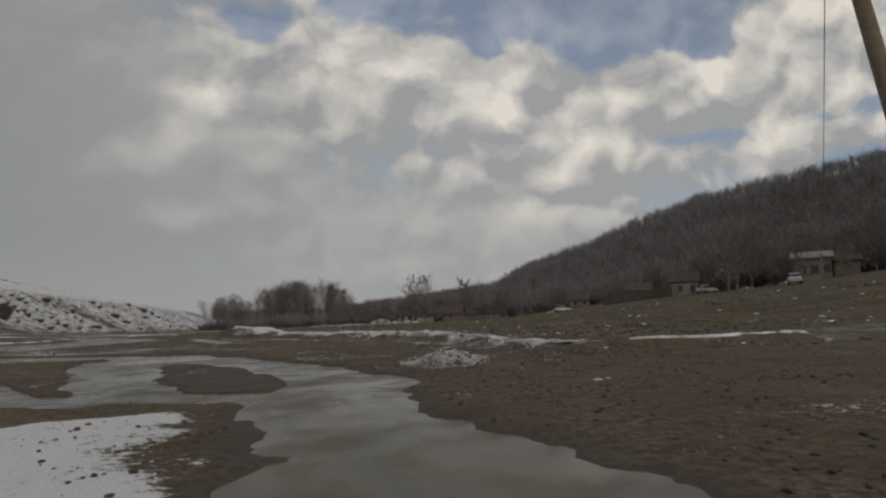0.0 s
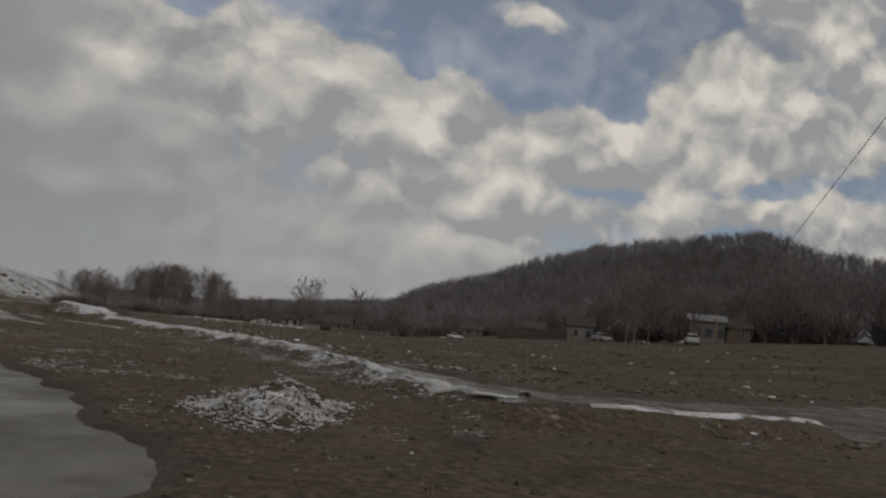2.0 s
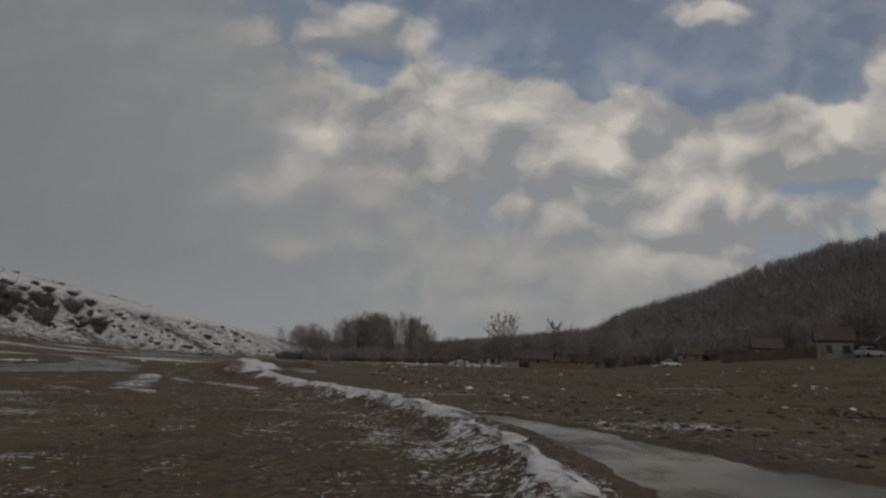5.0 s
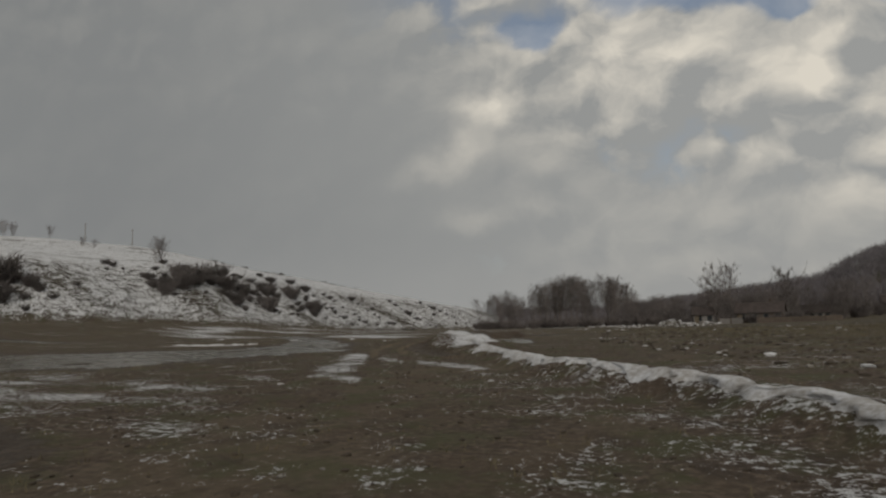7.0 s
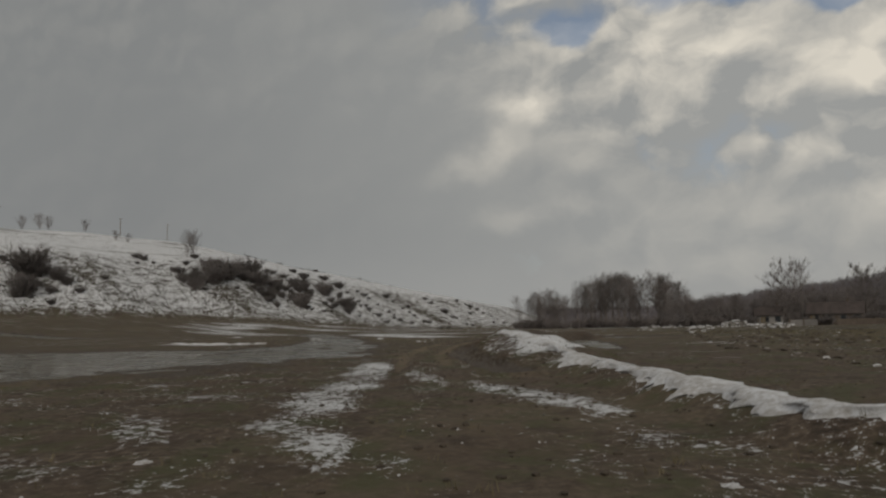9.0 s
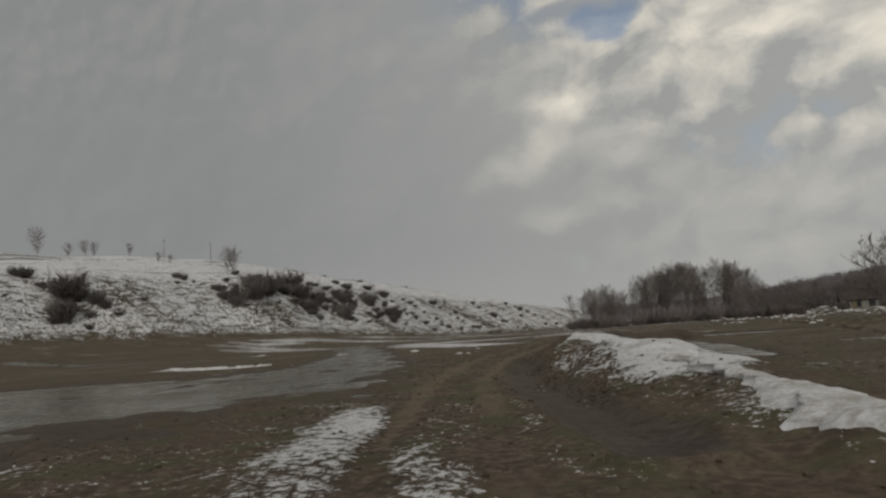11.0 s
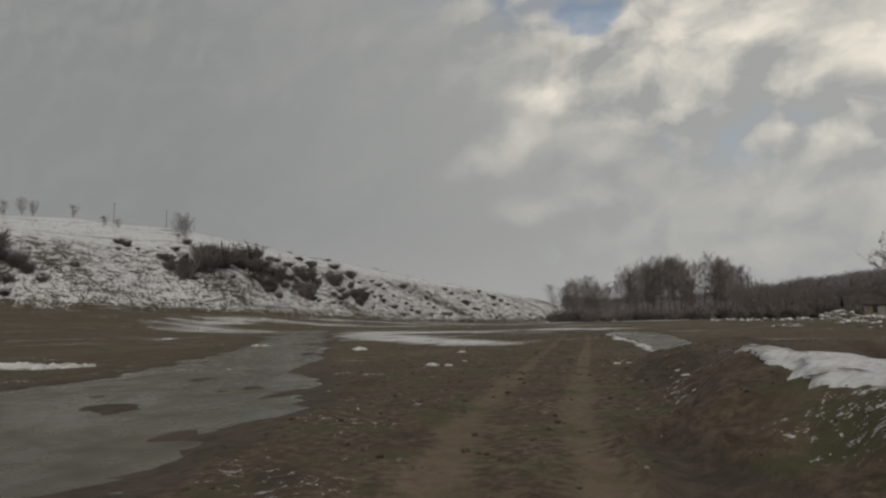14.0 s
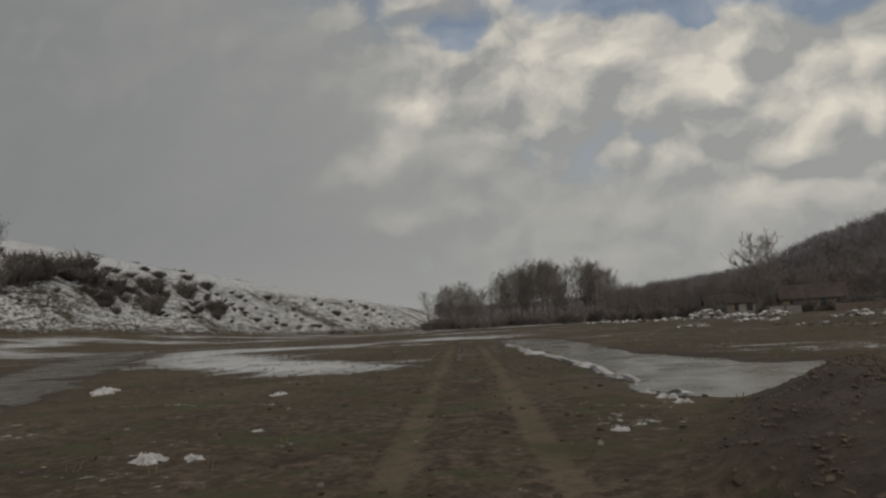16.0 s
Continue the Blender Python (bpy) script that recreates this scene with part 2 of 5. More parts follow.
def ground_material():
    m, n, b = material("muddy_ground", 0.85, 0.25)
    at = n.add("ShaderNodeNewGeometry").outputs["Position"]

    def given(name):
        node = n.add("ShaderNodeAttribute")
        node.attribute_name = name
        return node.outputs["Fac"]

    clod = n.noise(at, 7.0, 6.0, 0.68)
    patch = n.noise(at, 0.35, 5.0, 0.6)
    grit = n.noise(at, 26.0, 4.0, 0.7)
    streak = n.noise(n.vmath("MULTIPLY", at, (0.9, 0.22, 1.0)), 1.3, 5.0, 0.6)
    earth = n.mix(n.step(clod, 0.35, 0.66), (0.060, 0.046, 0.033, 1), (0.185, 0.146, 0.104, 1))
    earth = n.mix(n.math("MULTIPLY", n.step(patch, 0.42, 0.66), 0.6), earth, (0.110, 0.083, 0.055, 1))
    earth = n.mix(n.math("MULTIPLY", n.step(grit, 0.62, 0.74), 0.5), earth, (0.29, 0.255, 0.21, 1))
    turf = n.mix(n.step(clod, 0.38, 0.64), (0.066, 0.053, 0.035, 1), (0.175, 0.142, 0.094, 1))
    turf = n.mix(n.math("MULTIPLY", n.step(streak, 0.45, 0.62), 0.7), turf, (0.105, 0.078, 0.053, 1))
    f = n.step(n.math("ADD", given("turf"), n.math("MULTIPLY", n.math("SUBTRACT", patch, 0.5), 1.4)), 0.3, 0.7)
    colour = n.mix(f, earth, turf)
    blotch = n.noise(at, 0.9, 6.0, 0.72)
    band = n.noise(n.vmath("MULTIPLY", at, (0.16, 0.95, 1.0)), 0.8, 6.0, 0.68)
    swath = n.noise(n.vmath("MULTIPLY", at, (1.0, 0.55, 1.0)), 0.16, 5.0, 0.62)
    colour = n.mix(n.math("MULTIPLY", n.step(swath, 0.50, 0.62), 0.55), colour, (0.165, 0.135, 0.088, 1))
    colour = n.mix(n.math("MULTIPLY", n.math("MULTIPLY", n.step(band, 0.50, 0.60), f), 0.75), colour, (0.050, 0.039, 0.029, 1))
    colour = n.mix(n.math("MULTIPLY", n.math("MULTIPLY", n.step(band, 0.44, 0.36), f), 0.65), colour, (0.205, 0.168, 0.112, 1))
    colour = n.mix(n.math("MULTIPLY", n.step(blotch, 0.50, 0.64), 0.62), colour, (0.052, 0.041, 0.030, 1))
    colour = n.mix(n.math("MULTIPLY", n.step(n.noise(at, 2.6, 5.0, 0.7), 0.54, 0.70), 0.40), colour, (0.190, 0.158, 0.115, 1))
    track = n.step(n.math("ADD", given("track"), n.math("MULTIPLY", n.math("SUBTRACT", clod, 0.5), 0.8)), 0.35, 0.75)
    colour = n.mix(n.math("MULTIPLY", track, 0.52), colour, (0.245, 0.196, 0.130, 1))
    wet = n.step(n.math("ADD", given("wet"), n.math("MULTIPLY", n.math("SUBTRACT", clod, 0.5), 0.5)), 0.2, 0.75)
    colour = n.mix(n.math("MULTIPLY", wet, 0.48), colour, (0.050, 0.040, 0.030, 1))
    colour = n.mix(n.math("MULTIPLY", given("slope"), 0.85), colour, n.mix(n.step(blotch, 0.4, 0.62), (0.090, 0.078, 0.066, 1), (0.046, 0.040, 0.035, 1)))
    colour = n.vmath("MULTIPLY", colour, (0.935, 0.88, 0.90))
    # thin snow breaks up along the clods and the wind
    lie = n.math("ADD", n.math("MULTIPLY", n.math("SUBTRACT", clod, 0.5), 2.2), n.math("MULTIPLY", n.math("SUBTRACT", streak, 0.5), 1.0))
    lie = n.math("ADD", lie, n.math("MULTIPLY", n.math("SUBTRACT", grit, 0.5), 1.5))
    lie = n.math("ADD", lie, n.math("MULTIPLY", n.math("SUBTRACT", band, 0.5), 1.5))
    wide = n.noise(n.vmath("MULTIPLY", at, (1.0, 0.5, 1.0)), 0.55, 6.0, 0.7)
    speck = n.noise(at, 1.7, 5.0, 0.75)
    slope = given("slope")
    lie = n.math("ADD", lie, n.math("MULTIPLY", slope, n.math("ADD", n.math("MULTIPLY", n.math("SUBTRACT", wide, 0.5), 3.0), n.math("MULTIPLY", n.math("SUBTRACT", speck, 0.5), 4.6))))
    snow = n.step(n.math("ADD", given("snow"), lie), 0.46, 0.62)
    colour = n.mix(snow, colour, n.mix(n.step(grit, 0.35, 0.7), (0.78, 0.78, 0.80, 1), (0.60, 0.59, 0.58, 1)))
    wood = n.step(n.math("ADD", given("wood"), n.math("MULTIPLY", n.math("SUBTRACT", patch, 0.5), 0.4)), 0.3, 0.6)
    colour = n.mix(wood, colour, n.mix(n.step(clod, 0.4, 0.6), (0.060, 0.048, 0.041, 1), (0.105, 0.086, 0.072, 1)))
    n.link(colour, b.inputs["Base Color"])
    gloss = n.math("SUBTRACT", 0.90, n.math("MULTIPLY", wet, 0.22))
    n.link(gloss, b.inputs["Roughness"])
    moss = n.add("ShaderNodeSeparateXYZ")
    n.link(at, moss.inputs[0])
    green = n.math("MULTIPLY", n.step(n.noise(at, 0.8, 5.0, 0.70), 0.46, 0.64), n.math("MULTIPLY", n.math("SUBTRACT", 1.0, snow), n.math("SUBTRACT", 1.0, wet)))
    colour = n.mix(n.math("MULTIPLY", green, n.math("ADD", 0.38, n.math("MULTIPLY", n.step(moss.outputs[1], 20.0, 32.0), 0.36))), colour, (0.084, 0.086, 0.040, 1))
    n.link(colour, b.inputs["Base Color"])
    h = n.math("ADD", n.math("MULTIPLY", clod, 0.7), n.math("MULTIPLY", grit, 0.3))
    bump(n, b, n.math("ADD", h, n.math("MULTIPLY", snow, 0.15)), 0.75, 0.10)
    return m


def water_material():
    m, n, b = material("muddy_water", 0.06, 0.28)
    at = n.add("ShaderNodeNewGeometry").outputs["Position"]
    f = n.noise(at, 0.5, 5.0, 0.65, 0.6)
    silt = n.noise(at, 1.1, 4.0, 0.6)
    n.link(n.mix(n.step(n.math("ADD", n.math("MULTIPLY", f, 0.7), n.math("MULTIPLY", silt, 0.3)), 0.4, 0.62), (0.091, 0.080, 0.058, 1), (0.136, 0.120, 0.087, 1)), b.inputs["Base Color"])
    # mud lies under the skin of water in broad patches and dulls it
    mud = n.step(n.math("ADD", n.math("MULTIPLY", n.noise(at, 0.28, 5.0, 0.6, 0.8), 0.75), n.math("MULTIPLY", silt, 0.25)), 0.36, 0.70)
    n.link(n.math("ADD", n.math("ADD", n.math("MULTIPLY", n.step(silt, 0.35, 0.75), 0.10), n.math("MULTIPLY", mud, 0.30)), 0.10), b.inputs["Roughness"])
    n.link(n.math("SUBTRACT", 0.22, n.math("MULTIPLY", mud, 0.13)), b.inputs["Specular IOR Level"])
    b.inputs["IOR"].default_value = 1.33
    bump(n, b, n.math("ADD", n.noise(at, 5.0, 3.0), n.math("MULTIPLY", n.noise(at, 1.2, 3.0), 2.0)), 0.04, 0.03)
    return m


MUD = ground_material()
SNOW = snow_material()
WATER = water_material()
CLOD = plain("earth_clod", (0.062, 0.049, 0.037), (0.140, 0.112, 0.083), 0.9, 8.0, 0.6, 0.02, per_object=0.5)
STONE = plain("river_stone", (0.16, 0.145, 0.125), (0.30, 0.28, 0.25), 0.8, 8.0, 0.4, 0.01, per_object=0.5)
BARK = plain("winter_bark", (0.15, 0.13, 0.118), (0.27, 0.24, 0.22), 0.9, 4.0, 0.5, 0.02, per_object=0.3)
# haze is put into these colours: twigs and scrub paler, forest paler and bluer
TWIG = plain("bare_twigs", (0.135, 0.117, 0.110), (0.235, 0.205, 0.192), 0.9, 1.0, 0.2, 0.01, per_object=0.6)
SCRUB = plain("dark_scrub", (0.108, 0.096, 0.092), (0.195, 0.174, 0.164), 0.9, 1.5, 0.2, 0.01, per_object=0.5)
FOREST = plain("winter_forest", (0.165, 0.150, 0.158), (0.262, 0.240, 0.250), 0.95, 0.12, 0.2, 0.05)
WOOD = plain("weathered_wood", (0.12, 0.095, 0.060), (0.22, 0.175, 0.11), 0.8, 5.0, 0.4, 0.01)
CABLE = plain("cable", (0.02, 0.02, 0.02), (0.04, 0.04, 0.04), 0.6, 5.0)

# ---- the lie of the land ----


def lattice(ix, iy, seed):
    k = (ix.astype(np.int64) * 374761393 + iy.astype(np.int64) * 668265263 + seed * 974634777) & 0x7FFFFFFF
    k = ((k ^ (k >> 13)) * 1274126177) & 0x7FFFFFFF
    return ((k ^ (k >> 16)) & 0xFFFF) / 65535.0


def grain(x, y, size, seed=0, octaves=3):
    """Smooth noise of about -1 to 1, with lumps of the given size in metres."""
    out, amp, total = 0.0, 1.0, 0.0
    for o in range(octaves):
        u, v = x / size, y / size
        iu, iv = np.floor(u), np.floor(v)
        fu, fv = u - iu, v - iv
        fu, fv = fu * fu * (3 - 2 * fu), fv * fv * (3 - 2 * fv)
        a, b = lattice(iu, iv, seed + o), lattice(iu + 1, iv, seed + o)
        c, d = lattice(iu, iv + 1, seed + o), lattice(iu + 1, iv + 1, seed + o)
        out = out + amp * ((a + (b - a) * fu) * (1 - fv) + (c + (d - c) * fu) * fv)
        total, amp, size = total + amp, amp * 0.5, size * 0.47
    return out / total * 2 - 1


def smooth(v, low, high):
    t = np.clip((v - low) / (high - low), 0, 1)
    return t * t * (3 - 2 * t)


def band(x, y, line):
    """How far inside a course of (x, y, half width) a place lies: 1 in its middle, 0 at its edge and below beyond; and the side, right > 0."""
    best, side = np.full(np.shape(x), -99.0), np.zeros(np.shape(x))
    for (ax, ay, aw), (bx, by, bw) in zip(line, line[1:]):
        lx, ly = bx - ax, by - ay
        t = np.clip(((x - ax) * lx + (y - ay) * ly) / (lx * lx + ly * ly), 0, 1)
        px, py = x - ax - t * lx, y - ay - t * ly
        r = 1 - np.hypot(px, py) / (aw + t * (bw - aw))
        near = r > best
        best = np.where(near, r, best)
        side = np.where(near, px * ly - py * lx, side)
    return best, side


# courses: x, y, half width
PUDDLE = [(1.0, 2.6, 1.6), (-0.2, 5.4, 1.75), (-1.2, 8.2, 1.6), (-2.2, 11.2, 1.5), (-1.9, 13.5, 1.25), (-3.6, 16.6, 1.0)]
ARM = [(-3.6, 16.6, 1.0), (-5.2, 19.0, 1.1), (-8.2, 22.4, 1.4), (-11.8, 26.4, 1.6), (-19.0, 28.6, 1.8), (-32.0, 32.0, 2.4), (-44.0, 38.0, 3.0)]
POOL = [(-3.4, 11.5, 0.7), (-6.0, 12.2, 0.7), (-8.2, 15.0, 1.1), (-10.4, 19.5, 1.4), (-13.6, 25.0, 1.4)]
SIDE_POOL = [(-7.0, 11.9, 0.7), (-9.4, 12.6, 0.8), (-12.6, 15.6, 1.0), (-17.0, 20.0, 1.4)]
RIVER = [(-66.0, 43.0, 8.0), (-46.0, 45.5, 9.0), (-33.5, 47.5, 9.6), (-32.2, 55.5, 5.4), (-32.4, 59.6, 4.3), (-35.4, 64.6, 2.7), (-40.0, 71.0, 2.4), (-47.0, 79.0, 2.4), (-62.0, 95.0, 2.6), (-85.0, 118.0, 3.0)]
SIDE_RIVER = [(-62.0, 94.0, 1.8), (-84.0, 87.0, 2.2), (-118.0, 80.0, 2.6)]
DITCH = [(38.0, 35.6, 2.0), (29.0, 32.6, 2.4), (20.0, 27.0, 3.0), (13.0, 23.8, 3.2), (7.0, 23.0, 2.9), (4.4, 27.4, 1.6), (2.2, 31.8, 0.9), (0.6, 34.4, 0.5)]
CREEK = [(-14.6, 60.0, 0.5), (-17.2, 65.4, 1.0), (-20.8, 71.5, 1.6), (-24.2, 76.6, 1.9), (-27.4, 84.5, 1.3), (-33.0, 99.0, 1.5)]
BASIN = [(-24.0, 74.6, 1.9), (-20.6, 77.0, 1.9), (-15.5, 78.2, 1.5)]
BANK = [(11.5, 20.0, 0.8), (7.0, 18.7, 0.9), (4.5, 18.4, 1.0), (3.1, 21.9, 1.2), (1.0, 29.0, 1.2), (-2.6, 35.6, 1.1), (-6.6, 39.8, 1.3), (-9.0, 43.4, 1.4), (-12.0, 48.0, 1.5), (-14.4, 52.2, 1.8), (-16.9, 56.0, 2.2), (-18.7, 58.8, 2.3), (-20.3, 61.4, 2.2), (-21.6, 64.2, 2.0), (-22.1, 66.6, 1.7)]
ISLE = [(-4.9, 13.8, 1.3), (-6.6, 17.0, 1.8), (-9.2, 20.4, 1.7)]
RUT = [(-22.4, 60.6, 0.25), (-20.8, 57.2, 0.45), (-19.0, 53.8, 0.6), (-17.3, 51.6, 0.6), (-14.0, 47.0, 0.5)]
MOUND = [(-22.3, 65.6, 1.7), (-22.8, 68.4, 2.0), (-22.3, 71.0, 1.9), (-20.6, 73.0, 1.7)]
HEAP = [(0.05, 16.2, 0.6), (0.05, 17.4, 1.0), (0.1, 18.6, 0.8)]
LINE = [(0.0, -6.0), (0.3, 4.0), (1.4, 9.4), (2.1, 14.5), (1.0, 19.4), (-2.9, 24.0), (-7.4, 31.8), (-12.0, 39.4), (-16.8, 47.0), (-20.8, 53.4), (-24.1, 60.6), (-27.2, 70.0), (-31.0, 82.0), (-37.0, 100.0)]
CREST = [(0, 31.5), (110, 31.5), (155, 32.0), (190, 33.0), (241, 32.5), (324, 27.0), (444, 16.0), (540, 5.0), (700, -6.0)]
RIDGE_YAW = [-75, -60, -48, -42, -37.6, -28.4, -23.3, -18.2, -14, -7.6, -4.8, -0.8, 7.6, 14, 22]
RIDGE_FAR = [360, 370, 380, 380, 380, 420, 450, 480, 500, 560, 600, 650, 750, 820, 900]
RIDGE_TOP = [42, 44, 46, 53, 66, 68, 69, 59, 46, 36, 24, 26, 18, 13, 8]


def floor_z(x, y):
    """The valley floor with no detail."""
    z = -0.016 * 12 * np.logaddexp(0, (y - 84) / 12)
    z = z + 0.105 * 4 * np.logaddexp(0, (x - 17 - 19 * smooth(y, 54, 38)) / 4) * (1 - 0.75 * smooth(x, 60, 170))
    z = z + 5.2 * smooth(-x, 92, 170) * (1 - smooth(y, 110, 300))
    return z


def left_hill(x, y):
    top = np.interp(y, [c[0] for c in CREST], [c[1] for c in CREST])
    foot = -161 + 9 * grain(x * 0 + 3.0, y, 46, 5, 2)
    back = foot - x
    z0 = floor_z(foot, y)
    rise = (smooth(back, -3, 38) * 0.40 + np.clip(back / 34, 0, 1) ** 0.8 * 0.60) * 0.72
    rise = rise + np.clip((back - 34) / 78, 0, 1) ** 0.92 * 0.57
    gully = grain(x * 0.35, y, 15, 8, 3) * smooth(back, 0, 14) * (1 - smooth(back, 22, 36))
    z = (top - z0) * rise + 1.5 * gully * np.clip(top / 30, 0.1, 1)
    z = z + 0.5 * np.sin(back / 2.6) * smooth(back, 38, 52) * np.clip(top / 30, 0, 1)
    return np.where(back > -3, np.maximum(z, 0), 0) * smooth(y, -260, -60), back


def right_hill(x, y):
    yaw = np.degrees(np.arctan2(-(x - 1.3), y - 9.2))
    far = np.interp(yaw, RIDGE_YAW, RIDGE_FAR)
    top = np.interp(yaw, RIDGE_YAW, RIDGE_TOP)
    r = np.hypot(x - 1.3, y - 9.2)
    ahead = smooth(yaw, 26, 14) * smooth(yaw, -150, -100)
    slope = smooth(r / far, 0.52, 1.0) * 0.55 + np.clip((r / far - 0.5) / 0.5, 0, 1) * 0.45
    fall = 1 - 0.5 * smooth(r, far * 1.05, far * 2.2)
    z = top * slope * fall * (1 + 0.05 * grain(x, y, 60, 21, 2)) * np.where(y < -400, 0, 1)
    return z * ahead, slope * ahead


def land(x, y):
    """Height of the ground and how much snow, turf, wet, track and wood lies on it."""
    x, y = np.asarray(x, float), np.asarray(y, float)
    z = floor_z(x, y)
    hill, back = left_hill(x, y)
    wooded, up = right_hill(x, y)
    z = z + hill + wooded
    near = smooth(np.hypot(x + 12, y - 45), 130, 60)
    rough = 0.045 * grain(x, y, 2.6, 31, 3) + 0.05 * grain(x, y, 9, 37, 2) + 0.022 * grain(x, y, 0.7, 33, 2)
    z = z + rough * (0.4 + near * 0.6) + 0.3 * grain(x, y, 30, 41, 2) * (1 - near)
    wob = 0.35 * grain(x, y, 1.6, 43, 3)
    pools = np.full(np.shape(x), -9.0)
    for course in (PUDDLE, ARM, POOL, SIDE_POOL, RIVER, SIDE_RIVER, DITCH, CREEK, BASIN):
        b, _ = band(x, y, course)
        pools = np.maximum(pools, b)
    pools = pools + wob * 0.75 + 0.20 * grain(x, y, 0.6, 44, 3) + 0.18 * grain(x, y, 4.5, 45, 2)
    z = z - 0.16 * smooth(pools, -0.22, 0.35)
    shoal = smooth(grain(x * 0.8 + y * 0.5, y - x * 0.6, 1.5, 46, 4), 0.25, 0.55) * smooth(-x, 22, 34)
    z = z + 0.12 * shoal * smooth(pools, 0.0, 0.3)
    bank, side = band(x, y, BANK)
    lump = bank + 0.25 * grain(x, y, 1.1, 47, 3)
    dam = (0.30 + 0.34 * smooth(y, 49, 57)) * smooth(lump, -0.1, 0.75) * (1 + 0.25 * grain(x, y, 3.0, 49, 2))
    rut, _ = band(x, y, RUT)
    rut = rut + 0.32 * grain(x, y, 0.7, 57, 3)
    z = z - 0.11 * smooth(rut, -0.1, 0.5) + 0.035 * grain(x, y, 0.5, 59, 3) * smooth(rut, -1.6, -0.2) + 0.08 * smooth(rut, -1.3, -0.5) * smooth(-rut, 0.05, 0.5)
    heap, _ = band(x, y, MOUND)
    z = z + np.maximum(dam, 0.66 * smooth(heap + 0.20 * grain(x, y, 0.9, 51, 3), -0.2, 0.8))
    spoil, _ = band(x, y, HEAP)
    z = z + 0.30 * smooth(spoil + 0.3 * grain(x, y, 0.6, 52, 3), 0.0, 0.9)
    # wheel tracks along the way
    drive, side2 = band(x, y, [(a, b, 2.0) for a, b in LINE])
    across = (1 - drive) * 2.0
    wheel = np.exp(-((across - 0.72) / 0.22) ** 2)
    track = wheel * smooth(grain(x, y, 7, 53, 2), -0.5, 0.5) * (0.5 + 0.5 * smooth(y, 36, 46))
    z = z - 0.035 * track
    dry = smooth(y, 44, 52) * (1 - smooth(y, 64, 74)) * smooth(drive + 0.35 * grain(x, y, 2.2, 54, 3), -0.9, 0.5)
    track = np.maximum(track, dry * (0.42 + 0.5 * wheel + 0.25 * grain(x, y, 1.2, 56, 3)))

    snow = np.full(np.shape(x), -1.0)

    def lay(mask, most=1.0):
        return np.maximum(snow, mask * (most + 0.7) - 0.7)

    snow = lay(smooth(band(x, y, [(a, b, w * 1.0) for a, b, w in BANK])[0], -0.3, 0.5) * smooth(-side, -1.2, 0.8) * (1 - smooth(y, 58, 62)) * smooth(x, 5.5, 3.0), 0.27)
    snow = lay(smooth(band(x, y, SNOW_NEAR)[0] + 0.45 * grain(x, y, 1.1, 55, 4), -0.25, 0.6), 0.95)
    for line, most in SNOW_THIN:
        snow = lay(smooth(band(x, y, line)[0], -0.7, 0.9), most)
    dust = grain(x, y, 5.5, 61, 3)
    snow = np.maximum(snow, 0.02 + 0.20 * smooth(y, 22, 30) * smooth(y, 46, 38) + 0.42 * dust - 0.25 * smooth(x, 8, 20))
    flat = smooth(grain(x * 0.35, y, 9, 63, 3) + 0.25, 0.0, 0.6)
    far_left = smooth(-x + 0.25 * (y - 60), 34, 52) * smooth(y, 60, 85) * smooth(-back, 0, 25) * smooth(y + 0.55 * x, 34, 60)
    snow = np.maximum(snow, -0.6 + far_left * flat * 1.25)
    onhill = smooth(back, -3, 6) * smooth(y, -250, -80)
    bare = grain(x * 0.6, y, 13, 65, 4)
    snow = np.where(onhill > 0.02, np.maximum(snow, onhill * (1.12 - 0.6 * smooth(bare, 0.15, 0.6) * (1 - smooth(back, 24, 36)) - 0.42 * (1 - smooth(back, 27, 38)))), snow)
    snow = snow - 1.0 * onhill * smooth(np.sin(back / 2.9 + 1.8 * grain(x, y, 60, 69, 3)), 0.35, 0.85) * smooth(grain(x, y, 34, 70, 2), -0.5, 0.1) * smooth(back, 38, 44) * (1 - smooth(back, 100, 112))
    snow = snow - 1.4 * smooth(pools, -0.25, 0.1) - 0.9 * smooth(rut, -0.7, 0.1) - 0.5 * wheel - 0.7 * smooth(heap, -0.1, 0.3) * smooth(y, 65.5, 67.5)
    wet = np.maximum(smooth(pools, -0.32, 0.0), 1.0 * smooth(rut, -0.7, 0.2))
    wet = np.maximum(wet, 0.8 * smooth(heap, -0.2, 0.3))
    wet = np.maximum(wet, smooth(band(x, y, ISLE)[0] + 0.3 * grain(x, y, 1.5, 58, 3), -0.2, 0.4))
    turf = smooth(x + 0.42 * (y - 20), 8, 24) * 0.75 + 0.15 + 0.25 * grain(x, y, 14, 67, 2)
    z = z + 0.035 * smooth(snow, 0.1, 0.9) * near
    return z, snow, turf, wet, track, up, onhill


